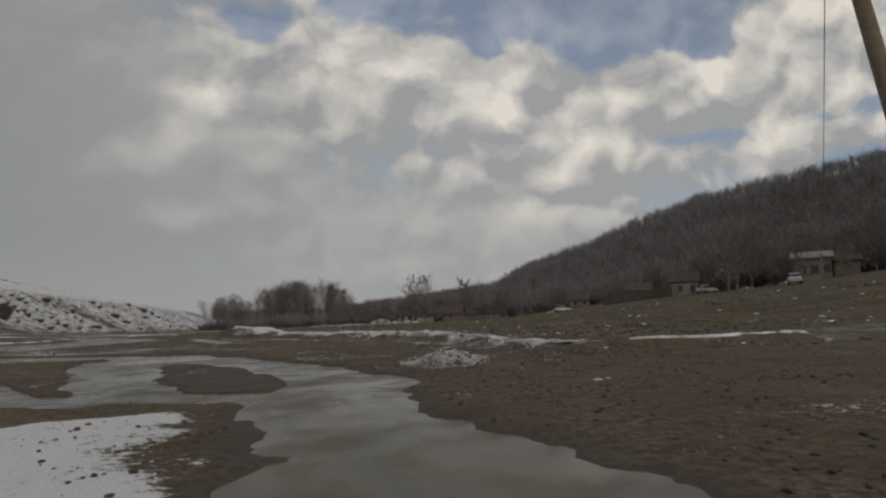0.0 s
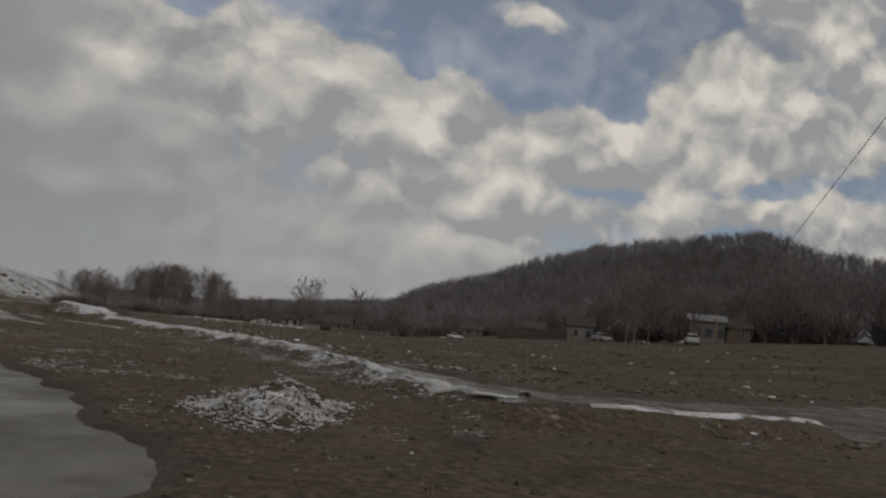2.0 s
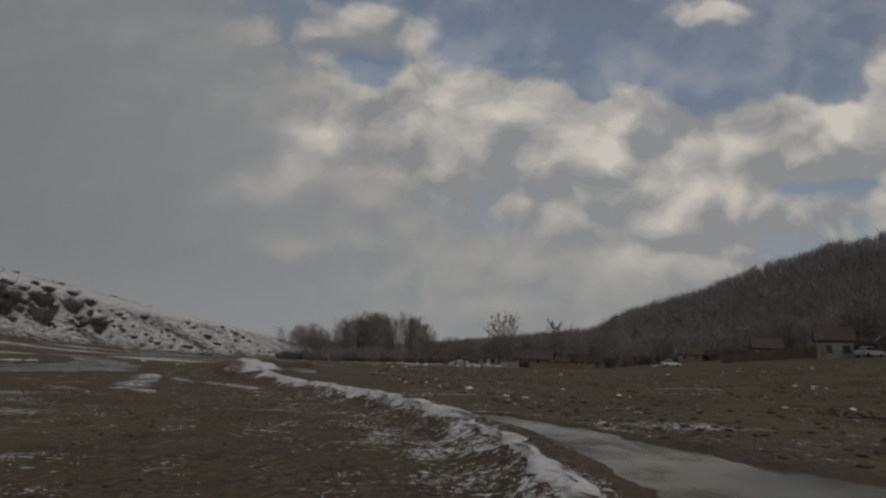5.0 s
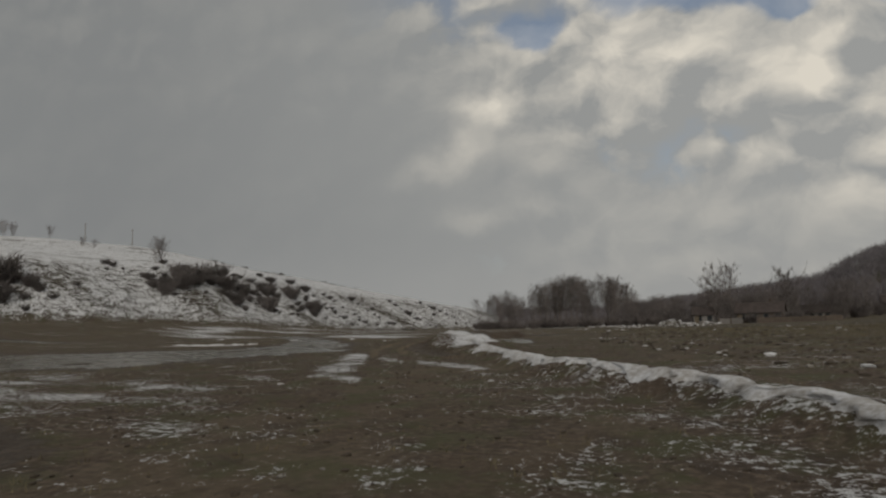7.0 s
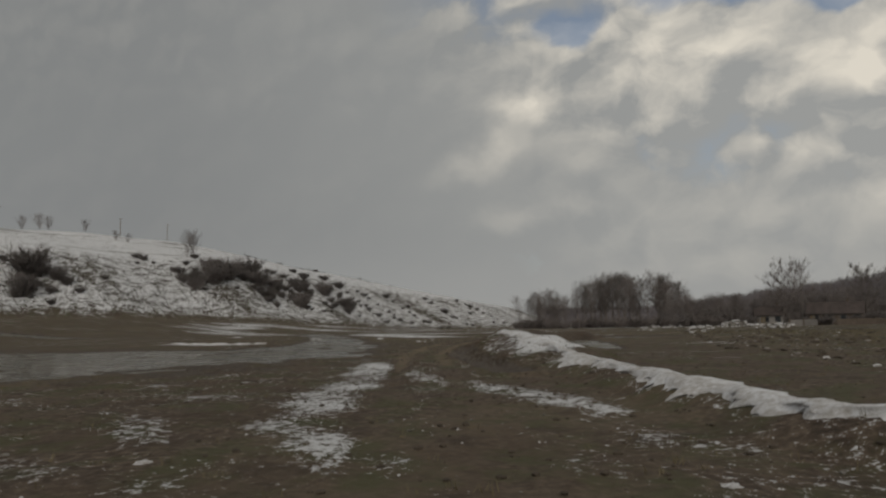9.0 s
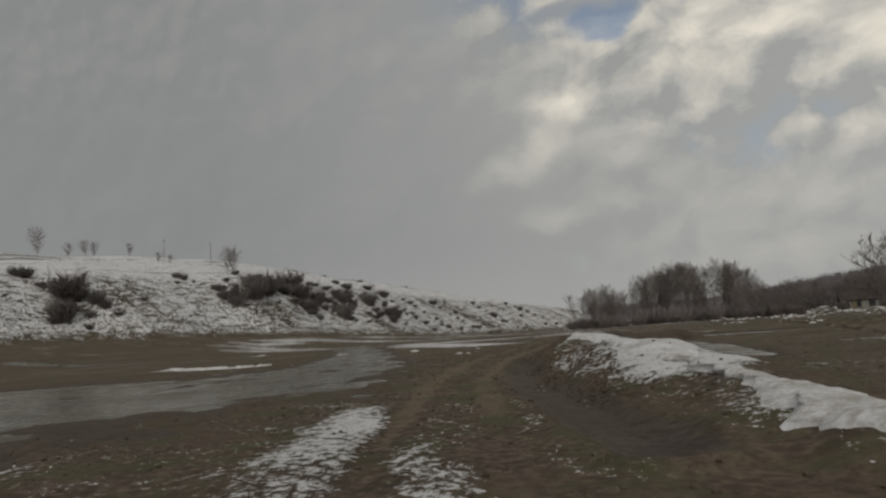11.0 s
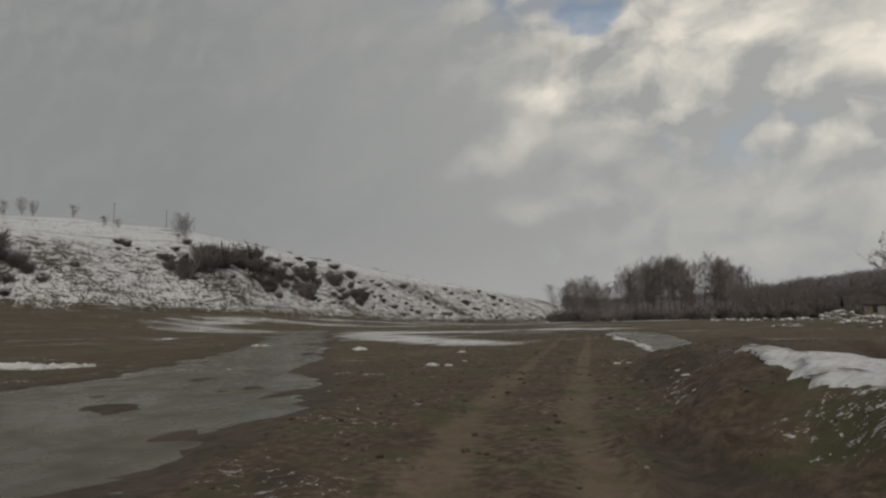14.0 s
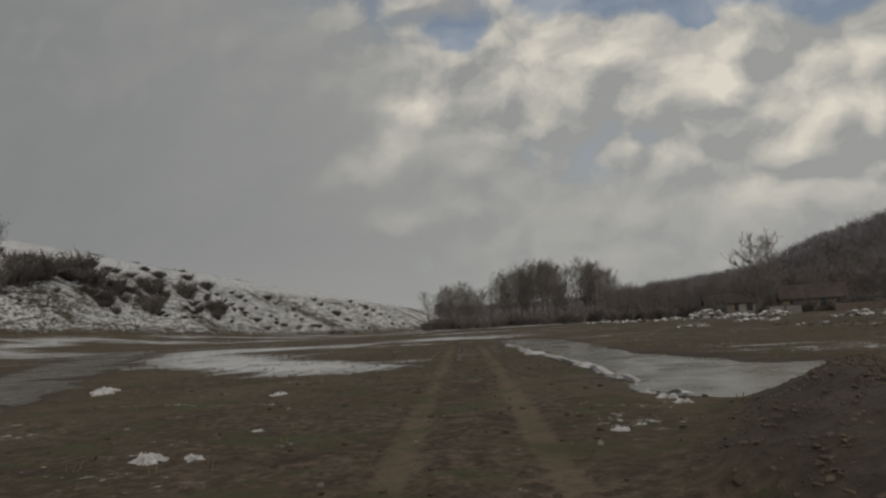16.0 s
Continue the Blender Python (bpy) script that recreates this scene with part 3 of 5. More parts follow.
SNOW_NEAR = [(-6.9, 8.0, 1.9), (-5.0, 8.6, 1.5), (-4.4, 6.4, 1.6), (-3.6, 4.6, 1.4)]
SNOW_THIN = [
    ([(-20.0, 49.0, 0.8), (-18.2, 46.6, 1.3), (-15.6, 41.6, 1.3), (-13.6, 38.2, 1.0), (-11.0, 36.6, 0.8)], 0.62),
    ([(-17.0, 46.0, 0.8), (-14.0, 44.2, 1.1), (-11.4, 42.6, 1.1), (-10.0, 41.2, 0.8)], 0.52),
    ([(-10.4, 41.4, 0.9), (-9.0, 39.6, 1.1), (-7.6, 38.4, 0.9)], 0.26),
    ([(-21.6, 66.2, 0.4), (-20.7, 63.6, 0.7), (-19.3, 60.6, 1.2), (-17.8, 58.0, 1.7), (-16.3, 55.4, 2.0), (-15.0, 52.8, 1.9)], 0.90),
    ([(-20.4, 60.0, 1.2), (-18.4, 54.6, 1.4)], 0.30),
    ([(-0.8, 17.4, 0.35), (-0.4, 16.9, 0.5), (0.1, 16.2, 0.6), (0.4, 16.7, 0.4)], 0.70),
    ([(-0.3, 15.5, 0.2), (0.2, 15.6, 0.3)], 0.50),
    ([(-0.6, 18.8, 0.4), (0.2, 18.8, 0.5), (0.9, 18.2, 0.4), (0.7, 17.2, 0.4)], 0.45),
    ([(-19.9, 58.4, 1.1), (-18.4, 55.4, 1.6), (-17.0, 53.2, 1.4)], 0.42),
    ([(-22.8, 64.2, 0.6), (-22.4, 62.4, 0.5)], 0.18),
    ([(-8.6, 28.4, 1.4), (-12.0, 31.0, 1.8), (-20.0, 36.0, 2.4)], 0.30),
    ([(-11.0, 30.0, 1.6), (-15.0, 34.5, 1.5), (-20.0, 35.0, 2.2), (-25.0, 37.0, 2.4)], 0.34),
    ([(-14.5, 36.6, 0.7), (-16.0, 37.4, 0.8)], 0.55),
    ([(-2.0, 31.0, 2.6), (-7.0, 37.0, 2.0)], 0.16),
    ([(-14.0, 50.5, 1.4), (-22.0, 66.0, 1.2)], 0.40),
    ([(-5.0, 39.0, 0.8), (0.2, 29.4, 0.9), (2.4, 22.8, 1.1)], 0.48),
    ([(-2.8, 32.0, 1.8), (0.6, 26.0, 1.8), (1.9, 21.8, 1.3)], 0.36),
    ([(-15.0, 40.0, 1.6), (-7.0, 37.0, 1.2), (-4.0, 32.0, 1.4)], 0.22),
    ([(-34.0, 79.0, 3.0), (-42.0, 84.0, 4.0), (-52.0, 92.0, 6.0), (-60.0, 104.0, 8.0)], 0.75),
    ([(-52.0, 64.6, 1.1), (-47.0, 64.2, 1.4), (-42.4, 64.4, 1.1)], 0.90),
    ([(-49.5, 78.2, 0.9), (-47.0, 78.4, 0.7)], 0.80),
    ([(-44.0, 73.5, 1.0), (-47.0, 75.0, 0.8)], 0.50),
    ([(-66.0, 84.0, 2.4), (-72.0, 88.0, 2.0)], 0.55),
    ([(-9.8, 11.0, 1.2), (-12.0, 13.6, 1.0)], 0.5),
    ([(-24.0, 41.0, 2.2), (-14.0, 30.0, 2.2)], 0.14),
]


def steps(low, high, fine, coarse_low, coarse_high, coarse, end):
    """Lines of a grid: fine between low and high, coarse about them, and widening out to the end."""
    mid = list(np.arange(low, high + fine / 2, fine))

    def outward(start, stop):
        out, p, s = [], abs(start), fine
        while p < end:
            s = min(s * 1.14, coarse) if p < stop else s * 1.22
            p += s
            out.append(p)
        return out

    right = [high + (p - abs(high)) for p in outward(high, abs(high) + coarse_high - high)]
    left = [low - (p - abs(low)) for p in outward(low, abs(low) + low - coarse_low)]
    return np.array(left[::-1] + mid + right)


def sheet(name, xs, ys, zs, mat, attributes=None):
    nx, ny = len(xs), len(ys)
    gx, gy = np.meshgrid(xs, ys)
    co = np.stack([gx.ravel(), gy.ravel(), zs.ravel()], 1).astype(np.float32)
    i = np.arange(nx * ny).reshape(ny, nx)
    quads = np.stack([i[:-1, :-1], i[:-1, 1:], i[1:, 1:], i[1:, :-1]], -1).reshape(-1, 4)
    me = bpy.data.meshes.new(name)
    me.vertices.add(len(co))
    me.vertices.foreach_set("co", co.ravel())
    me.loops.add(quads.size)
    me.loops.foreach_set("vertex_index", quads.ravel().astype(np.int32))
    me.polygons.add(len(quads))
    me.polygons.foreach_set("loop_start", np.arange(0, quads.size, 4, dtype=np.int32))
    me.polygons.foreach_set("use_smooth", np.ones(len(quads), bool))
    for key, values in (attributes or {}).items():
        a = me.attributes.new(key, "FLOAT", "POINT")
        a.data.foreach_set("value", values.ravel().astype(np.float32))
    me.update(calc_edges=True)
    me.materials.append(mat)
    return new(name, me)


XS = steps(-40.0, 16.0, 0.17, -330.0, 480.0, 4.0, 4300.0)
YS = steps(3.0, 84.0, 0.17, -60.0, 620.0, 4.0, 4300.0)
GX, GY = np.meshgrid(XS, YS)
Z, S, TU, WE, TR, WO, SL = land(GX, GY)
ground = tagged(sheet("ground", XS, YS, Z, MUD, {"snow": S, "turf": TU, "wet": WE, "track": TR, "wood": WO, "slope": SL}),
                "muddy brown valley floor with thin melting snow and wheel tracks", "ground", kind="structure")


def ground_z(x, y):
    return float(land(np.array([x]), np.array([y]))[0][0])


COURSES = [(PUDDLE + ARM[1:], "shallow brown puddle filling the wheel tracks"), (POOL, "shallow pool of grey muddy water"), (SIDE_POOL, "shallow muddy water spreading beside the snow"),
           (RIVER, "slow grey-brown river between mud banks"), (SIDE_RIVER, "shallow side arm of the muddy river"),
           (DITCH, "muddy water in the ditch behind the bank"), (CREEK, "shallow muddy creek beside the field"), (BASIN, "muddy pool beside a dark earth mound")]


def waters(step=0.5):
    """Level sheets of still water over the beds, each cell given to the course that it lies deepest in."""
    xs, ys = np.arange(-122, 46, step), np.arange(0, 124, step)
    gx, gy = np.meshgrid(xs, ys)
    deep = np.stack([band(gx + step / 2, gy + step / 2, course)[0] for course, _ in COURSES])
    owner, most = deep.argmax(0), deep.max(0)
    zs = floor_z(gx, gy) - 0.075
    for i, (course, label) in enumerate(COURSES):
        cells = np.argwhere((owner == i) & (most > (-0.3 if course is RIVER else -0.85)))
        cells = cells[(cells[:, 0] < len(ys) - 1) & (cells[:, 1] < len(xs) - 1)]
        index, V, F = {}, [], []
        for r, c in cells:
            quad = []
            for rr, cc in ((r, c), (r, c + 1), (r + 1, c + 1), (r + 1, c)):
                if (rr, cc) not in index:
                    index[(rr, cc)] = len(V)
                    V.append((xs[cc], ys[rr], zs[rr, cc]))
                quad.append(index[(rr, cc)])
            F.append(tuple(quad))
        me = bpy.data.meshes.new("water_%d" % (i + 1))
        me.from_pydata(V, [], F)
        me.update()
        me.materials.append(WATER)
        tagged(new("water_%d" % (i + 1), me), label, "water", kind="structure")


waters()

# ---- helpers for things ----


def mesh_of(name, verts, faces, mat, smooth_faces=False):
    me = bpy.data.meshes.new(name)
    me.from_pydata(verts, [], faces)
    me.update()
    me.materials.append(mat)
    if smooth_faces:
        me.polygons.foreach_set("use_smooth", np.ones(len(me.polygons), bool))
    return me


def part(name, me, parent, label=""):
    """A mesh under a thing or a part."""
    ob = new(name, me)
    ob.parent = parent
    if label:
        ob["label"] = label
    return ob


def stand(x, y, sink=0.0):
    return Vector((x, y, ground_z(x, y) - sink))


def tube(V, F, a, b, ra, rb, sides):
    way = b - a
    if way.length < 1e-6:
        return
    q = way.to_track_quat("Z", "Y")
    k = len(V)
    for p, r in ((a, ra), (b, rb)):
        for j in range(sides):
            t = 2 * math.pi * j / sides
            V.append(tuple(p + q @ Vector((math.cos(t) * r, math.sin(t) * r, 0))))
    for j in range(sides):
        m = (j + 1) % sides
        F.append((k + j, k + m, k + sides + m, k + sides + j))


def twig(V, F, rng, a, way, width):
    """A thin tapered shoot of two crossed slivers."""
    side = way.cross(Vector((rng.uniform(-1, 1), rng.uniform(-1, 1), rng.uniform(-1, 1))))
    if side.length < 1e-6:
        return
    side = side.normalized() * width
    k = len(V)
    bend = a + way * 0.55 + Vector((rng.uniform(-1, 1), rng.uniform(-1, 1), rng.uniform(-0.3, 0.8))) * way.length * 0.10
    V.extend([tuple(a - side), tuple(a + side), tuple(bend + side * 0.6), tuple(bend - side * 0.6), tuple(a + way)])
    F.append((k, k + 1, k + 2, k + 3))
    F.append((k + 3, k + 2, k + 4))


def bare_tree(seed, height, spread, limbs, fine, lean=0.0, low=0.22, thin=0.012):
    """A leafless tree: tapered trunk with limbs, and a crown of fine shoots. Returns the two meshes."""
    rng = random.Random(seed)
    TV, TF, CV, CF = [], [], [], []
    p, r = Vector((0, 0, -0.3)), height * 0.014
    way = Vector((lean + rng.gauss(0, 0.03), rng.gauss(0, 0.03), 1)).normalized()
    n = 8
    spine = []
    for i in range(n):
        q = p + way * (height * 0.86 + 0.3) / n
        r2 = r * (0.82 if i < n - 1 else 0.4)
        tube(TV, TF, p, q, r, r2, 6)
        spine.append((p, q, r2))
        p, r = q, r2
        way = (way + Vector((rng.gauss(0, 0.05), rng.gauss(0, 0.05), 0))).normalized()
    for k in range(limbs):
        done = low + (1 - low) * ((k + rng.random()) / limbs)
        a0, b0, rr = spine[min(n - 1, int(done * n))]
        a = a0.lerp(b0, done * n - int(done * n))
        turn = k * 2.4 + rng.uniform(-0.5, 0.5)
        length = height * spread * (0.40 + 0.80 * math.sin(math.pi * min(1.0, 0.12 + 0.83 * done))) * rng.uniform(0.7, 1.25)
        out = Vector((math.cos(turn), math.sin(turn), rng.uniform(0.6, 1.5))).normalized()
        rr *= 0.5
        for s in range(4):
            b = a + out * length / 4
            tube(TV, TF, a, b, rr, rr * 0.7, 4)
            rr *= 0.7
            for _ in range(2):
                side = (out + Vector((rng.gauss(0, 0.65), rng.gauss(0, 0.65), rng.gauss(0.3, 0.3)))).normalized()
                c = a.lerp(b, rng.random())
                e = c + side * length * rng.uniform(0.25, 0.5)
                tube(TV, TF, c, e, max(rr * 0.6, 0.012), 0.008, 3)
                for j in range(fine):
                    f = c.lerp(e, (j + rng.random()) / fine)
                    d = (side + Vector((rng.gauss(0, 0.6), rng.gauss(0, 0.6), rng.gauss(0.25, 0.35)))).normalized()
                    twig(CV, CF, rng, f, d * height * rng.uniform(0.04, 0.095), thin * rng.uniform(0.8, 1.4))
            a, out = b, (out + Vector((rng.gauss(0, 0.2), rng.gauss(0, 0.2), 0.2))).normalized()
        for j in range(fine):
            d = (out + Vector((rng.gauss(0, 0.4), rng.gauss(0, 0.4), rng.gauss(0.2, 0.3)))).normalized()
            twig(CV, CF, rng, a, d * height * rng.uniform(0.05, 0.10), thin)
    return mesh_of("trunk", TV, TF, BARK, True), mesh_of("crown", CV, CF, TWIG)


def bush_mesh(seed, size, shoots, mat):
    """A leafless shrub: stems fanning from the root, each with side shoots."""
    rng = random.Random(seed)
    V, F = [], []
    for _ in range(shoots):
        turn, out = rng.uniform(0, 2 * math.pi), rng.uniform(0.05, 0.95)
        way = Vector((math.cos(turn) * out * 0.8, math.sin(turn) * out * 0.8, rng.uniform(0.55, 1.15))) * size * rng.uniform(0.55, 1.0)
        root = Vector((math.cos(turn), math.sin(turn), 0)) * size * 0.28 * rng.random() + Vector((0, 0, -0.1))
        tube(V, F, root, root + way * 0.6, 0.03, 0.018, 3)
        for _ in range(7):
            a = root + way * rng.uniform(0.25, 0.8)
            d = (way.normalized() + Vector((rng.gauss(0, 0.5), rng.gauss(0, 0.5), rng.gauss(0.1, 0.4)))).normalized() * size * rng.uniform(0.16, 0.36)
            twig(V, F, rng, a, d, 0.022 * size ** 0.5)
    return mesh_of("shrub", V, F, mat)


def plant_tree(meshes, x, y, scale, turn, label, group, name="bare_tree"):
    root = new(name)
    root.matrix_world = Matrix.Translation(stand(x, y)) @ pose(0, 0, 0, 0, 0, turn) @ Matrix.Diagonal((scale, scale, scale, 1))
    part("trunk", meshes[0], root)
    part("crown", meshes[1], root, "leafless crown of fine brown twigs")
    return tagged(root, label, "tree", group)


def plant_bush(me, x, y, scale, turn, label, group, flat=0.8):
    ob = new("shrub", me)
    ob.matrix_world = Matrix.Translation(stand(x, y)) @ pose(0, 0, 0, 0, 0, turn) @ Matrix.Diagonal((scale, scale, scale * flat, 1))
    return tagged(ob, label, "bush", group)


def scrub_mass(name, items, mat, label, category):
    """Many small shrubs that cannot be counted, in one mesh; items: mesh, x, y, scale, turn, flat."""
    V, F = [], []
    heights = land(np.array([i[1] for i in items]), np.array([i[2] for i in items]))[0]
    for (me, x, y, s, turn, flat), z in zip(items, heights):
        m = Matrix.Translation((x, y, float(z))) @ pose(0, 0, 0, 0, 0, turn) @ Matrix.Diagonal((s, s, s * flat, 1))
        k = len(V)
        V += [tuple(m @ v.co) for v in me.vertices]
        F += [tuple(i + k for i in p.vertices) for p in me.polygons]
    tagged(new(name, mesh_of(name, V, F, mat)), label, category, kind="stuff")


def lump(rng, size, flat=0.7, cuts=1):
    """An angular lump as vertices and faces."""
    bm = bmesh.new()
    bmesh.ops.create_icosphere(bm, subdivisions=cuts, radius=size)
    for v in bm.verts:
        v.co *= rng.uniform(0.62, 1.2)
        v.co.z *= flat
    verts, faces = [tuple(v.co) for v in bm.verts], [tuple(v.index for v in f.verts) for f in bm.faces]
    bm.free()
    return verts, faces


# ---- trees ----
rng = random.Random(11)
TALL = [bare_tree(100 + i, 16.0, 0.23, 30, 4, rng.uniform(-0.05, 0.05), 0.30, 0.017) for i in range(5)]
ROUND = [bare_tree(200 + i, 10.0, 0.42, 28, 8, 0.0, 0.12, 0.022) for i in range(3)]
THICK = [bush_mesh(300 + i, 3.2, 76, TWIG) for i in range(3)]
GLOOM = [bush_mesh(340 + i, 3.2, 110, SCRUB) for i in range(3)]
HOUSES = [(59.2, 97.2), (63.4, 95.4), (50.6, 127.7), (55.4, 120.0), (54.0, 168.0), (46.0, 207.0), (52.0, 238.0), (67.0, 206.0), (108.0, 120.0), (121.0, 113.0), (-11.5, 188.0), (1.0, 192.0), (-13.0, 214.0), (15.0, 226.0), (36.0, 234.0)]
DARK = [bush_mesh(320 + i, 2.0, 90, SCRUB) for i in range(3)]


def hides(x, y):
    """Whether planting here would hide a house or the yard wall in the camera's view."""
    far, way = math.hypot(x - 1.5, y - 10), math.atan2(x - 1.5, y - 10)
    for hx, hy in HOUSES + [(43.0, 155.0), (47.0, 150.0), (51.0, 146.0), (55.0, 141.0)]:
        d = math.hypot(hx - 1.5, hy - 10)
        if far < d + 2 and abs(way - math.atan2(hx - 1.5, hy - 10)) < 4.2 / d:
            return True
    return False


# grove at the end of the valley: clumps of tall trees with gaps between them
CLUMP = [(0.00, 0.72), (0.05, 0.80), (0.10, 0.86), (0.14, 0.74), (0.22, 0.66), (0.27, 0.70), (0.36, 0.90), (0.41, 1.02), (0.46, 1.08), (0.52, 1.06), (0.57, 1.10), (0.62, 1.08), (0.67, 1.02), (0.72, 0.72), (0.82, 1.02), (0.87, 1.10), (0.92, 1.04), (0.97, 0.90)]
for k, (f, size) in enumerate(CLUMP):
    for j in range(3 if size < 0.8 else 4):
        x, y = -85 + 48 * f + rng.uniform(-1.5, 1.5), 217 + 10 * f + 6 * j + rng.uniform(0, 6)
        plant_tree(TALL[(k + j) % 5], x, y, size * rng.uniform(0.86, 1.06), rng.uniform(0, 360), "tall leafless tree in a dense winter grove", "grove trees")
for k in range(40):
    f = k / 39
    plant_bush(THICK[k % 3], -86 + 52 * f + rng.uniform(-1, 1), 215 + 10 * f + rng.uniform(-1.5, 8), rng.uniform(0.7, 1.5), rng.uniform(0, 360), "leafless brown thicket under the grove trees", "grove thicket", 1.0)
# hedge and garden trees before the village
EDGE = [(-37, 229), (-22, 226), (-6, 224), (14, 222), (34, 226), (50, 222), (62, 206), (72, 176), (74, 148), (70, 126), (66, 108), (78, 96), (96, 84), (118, 66)]
marks = []
for (ax, ay), (bx, by) in zip(EDGE, EDGE[1:]):
    d = math.hypot(bx - ax, by - ay)
    for j in range(int(d / 2.3)):
        marks.append((ax + (bx - ax) * j * 2.3 / d, ay + (by - ay) * j * 2.3 / d))
for k, (x, y) in enumerate(marks):
    off = rng.uniform(-6, 14)
    c = math.hypot(x, y - 9)
    x2, y2 = x + x / c * off, y + (y - 9) / c * off
    # thinned to fit the camera's view, so the houses stay visible
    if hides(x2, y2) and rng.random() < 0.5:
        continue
    if k % 2:
        plant_tree(ROUND[k % 3], x2, y2, rng.uniform(0.55, 1.05), rng.uniform(0, 360), "small leafless garden tree before the houses", "garden trees")
    else:
        plant_bush(THICK[k % 3], x2, y2, rng.uniform(0.7, 1.7), rng.uniform(0, 360), "leafless brown hedge shrub before the houses", "hedge shrubs", rng.uniform(0.7, 1.3))
for k in range(165):
    f = rng.random() * (len(EDGE) - 1.001)
    i = int(f)
    (ax, ay), (bx, by) = EDGE[i], EDGE[i + 1]
    x, y = ax + (bx - ax) * (f - i), ay + (by - ay) * (f - i)
    c, off = math.hypot(x, y - 9), rng.uniform(-3, 26)
    x2, y2 = x + x / c * off, y + (y - 9) / c * off
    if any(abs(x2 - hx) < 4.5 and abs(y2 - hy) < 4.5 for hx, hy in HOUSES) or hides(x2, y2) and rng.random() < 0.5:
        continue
    if rng.random() < 0.4:
        plant_tree(ROUND[k % 3], x2, y2, rng.uniform(0.5, 1.0), rng.uniform(0, 360), "small dark leafless tree among the houses", "garden trees")
    else:
        plant_bush((GLOOM + THICK)[k % 6], x2, y2, rng.uniform(0.8, 1.9), rng.uniform(0, 360), "dark leafless thicket among the houses", "dark thickets", rng.uniform(0.8, 1.3))
# the tall hedge that closes the valley behind the junk heap
for k in range(34):
    x, y = -36 + 46 * k / 33 + rng.uniform(-1.5, 1.5), rng.uniform(198, 222)
    if any(abs(x - hx) < 5 and abs(y - hy) < 5 for hx, hy in HOUSES):
        continue
    plant_tree(ROUND[k % 3], x, y, rng.uniform(0.50, 0.80), rng.uniform(0, 360), "leafless tree of the tall hedge behind the junk", "hedge trees")
    plant_bush((THICK + GLOOM)[k % 6], x + rng.uniform(-1, 1), y - rng.uniform(2, 6), rng.uniform(0.8, 1.4), rng.uniform(0, 360), "leafless thicket at the foot of the hedge", "hedge shrubs", 1.1)
for k, (x, y, s) in enumerate(((-5.0, 185.5, 0.8), (-1.0, 186.0, 1.0), (4.0, 186.5, 0.9), (8.0, 187.5, 1.2), (-8.0, 184.0, 0.7), (-15.5, 184.0, 1.0))):
    plant_bush(GLOOM[k % 3], x, y, s, rng.uniform(0, 360), "dark leafless thicket before the long low house", "dark thickets", 0.9)
# low growth along the field edge
low = []
for k in range(90):
    f = rng.random() * (len(EDGE) - 1.001)
    i = int(f)
    (ax, ay), (bx, by) = EDGE[i], EDGE[i + 1]
    x, y = ax + (bx - ax) * (f - i), ay + (by - ay) * (f - i)
    c, off = math.hypot(x, y - 9), rng.uniform(-9, -3)
    low.append(((THICK + GLOOM)[k % 6], x + x / c * off, y + (y - 9) / c * off, rng.uniform(0.2, 0.55), rng.uniform(0, 360), rng.uniform(0.6, 1.2)))
scrub_mass("edge_scrub", low, TWIG, "low brown scrub along the field edge", "scrub")
# taller dark trees behind the near houses
for k in range(26):
    f = k / 25
    x, y = 44 + 36 * f + rng.uniform(-3, 3), 132 - 34 * f + rng.uniform(-5, 9)
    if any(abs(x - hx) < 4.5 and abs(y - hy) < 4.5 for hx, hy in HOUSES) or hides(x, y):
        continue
    plant_tree(ROUND[k % 3], x, y, rng.uniform(0.6, 1.0), rng.uniform(0, 360), "leafless tree behind the near houses", "garden trees")
# close round the houses, beside and behind them
for k, (x, y, s) in enumerate(((53.5, 97.0, 1.0), (52.0, 101.0, 1.2), (48.5, 104.5, 1.2), (68.5, 93.5, 1.5), (70.5, 91.5, 1.7), (65.0, 102.5, 1.9),
                               (53.0, 132.0, 1.8), (62.5, 131.0, 1.9), (75.0, 88.0, 1.7), (80.0, 84.5, 1.8), (85.0, 80.0, 1.7), (91.0, 76.5, 1.9))):
    plant_bush(GLOOM[k % 3], x, y, s, rng.uniform(0, 360), "dark leafless thicket close beside a house", "dark thickets", 1.1)
for k, (x, y, s) in enumerate(((45.5, 97.0, 0.95), (47.8, 99.0, 1.1), (50.0, 98.5, 0.9), (52.5, 101.5, 1.0), (56.2, 101.0, 0.85), (66.5, 93.0, 0.9), (69.5, 91.0, 1.05), (61.0, 91.8, 0.45), (55.5, 94.5, 0.5), (72.5, 88.0, 0.9))):
    plant_tree(ROUND[k % 3], x, y, s, rng.uniform(0, 360), "dark leafless tree close beside a house", "garden trees")
plant_tree(ROUND[1], 7.2, 199, 1.25, 40, "broad leafless tree standing above the hedge", "garden trees")
plant_tree(TALL[2], -5.0, 192, 0.95, 80, "tall leafless tree beside the junk heap", "garden trees")
plant_tree(ROUND[0], -9.0, 186, 1.25, 10, "broad leafless tree beside the junk heap", "garden trees")


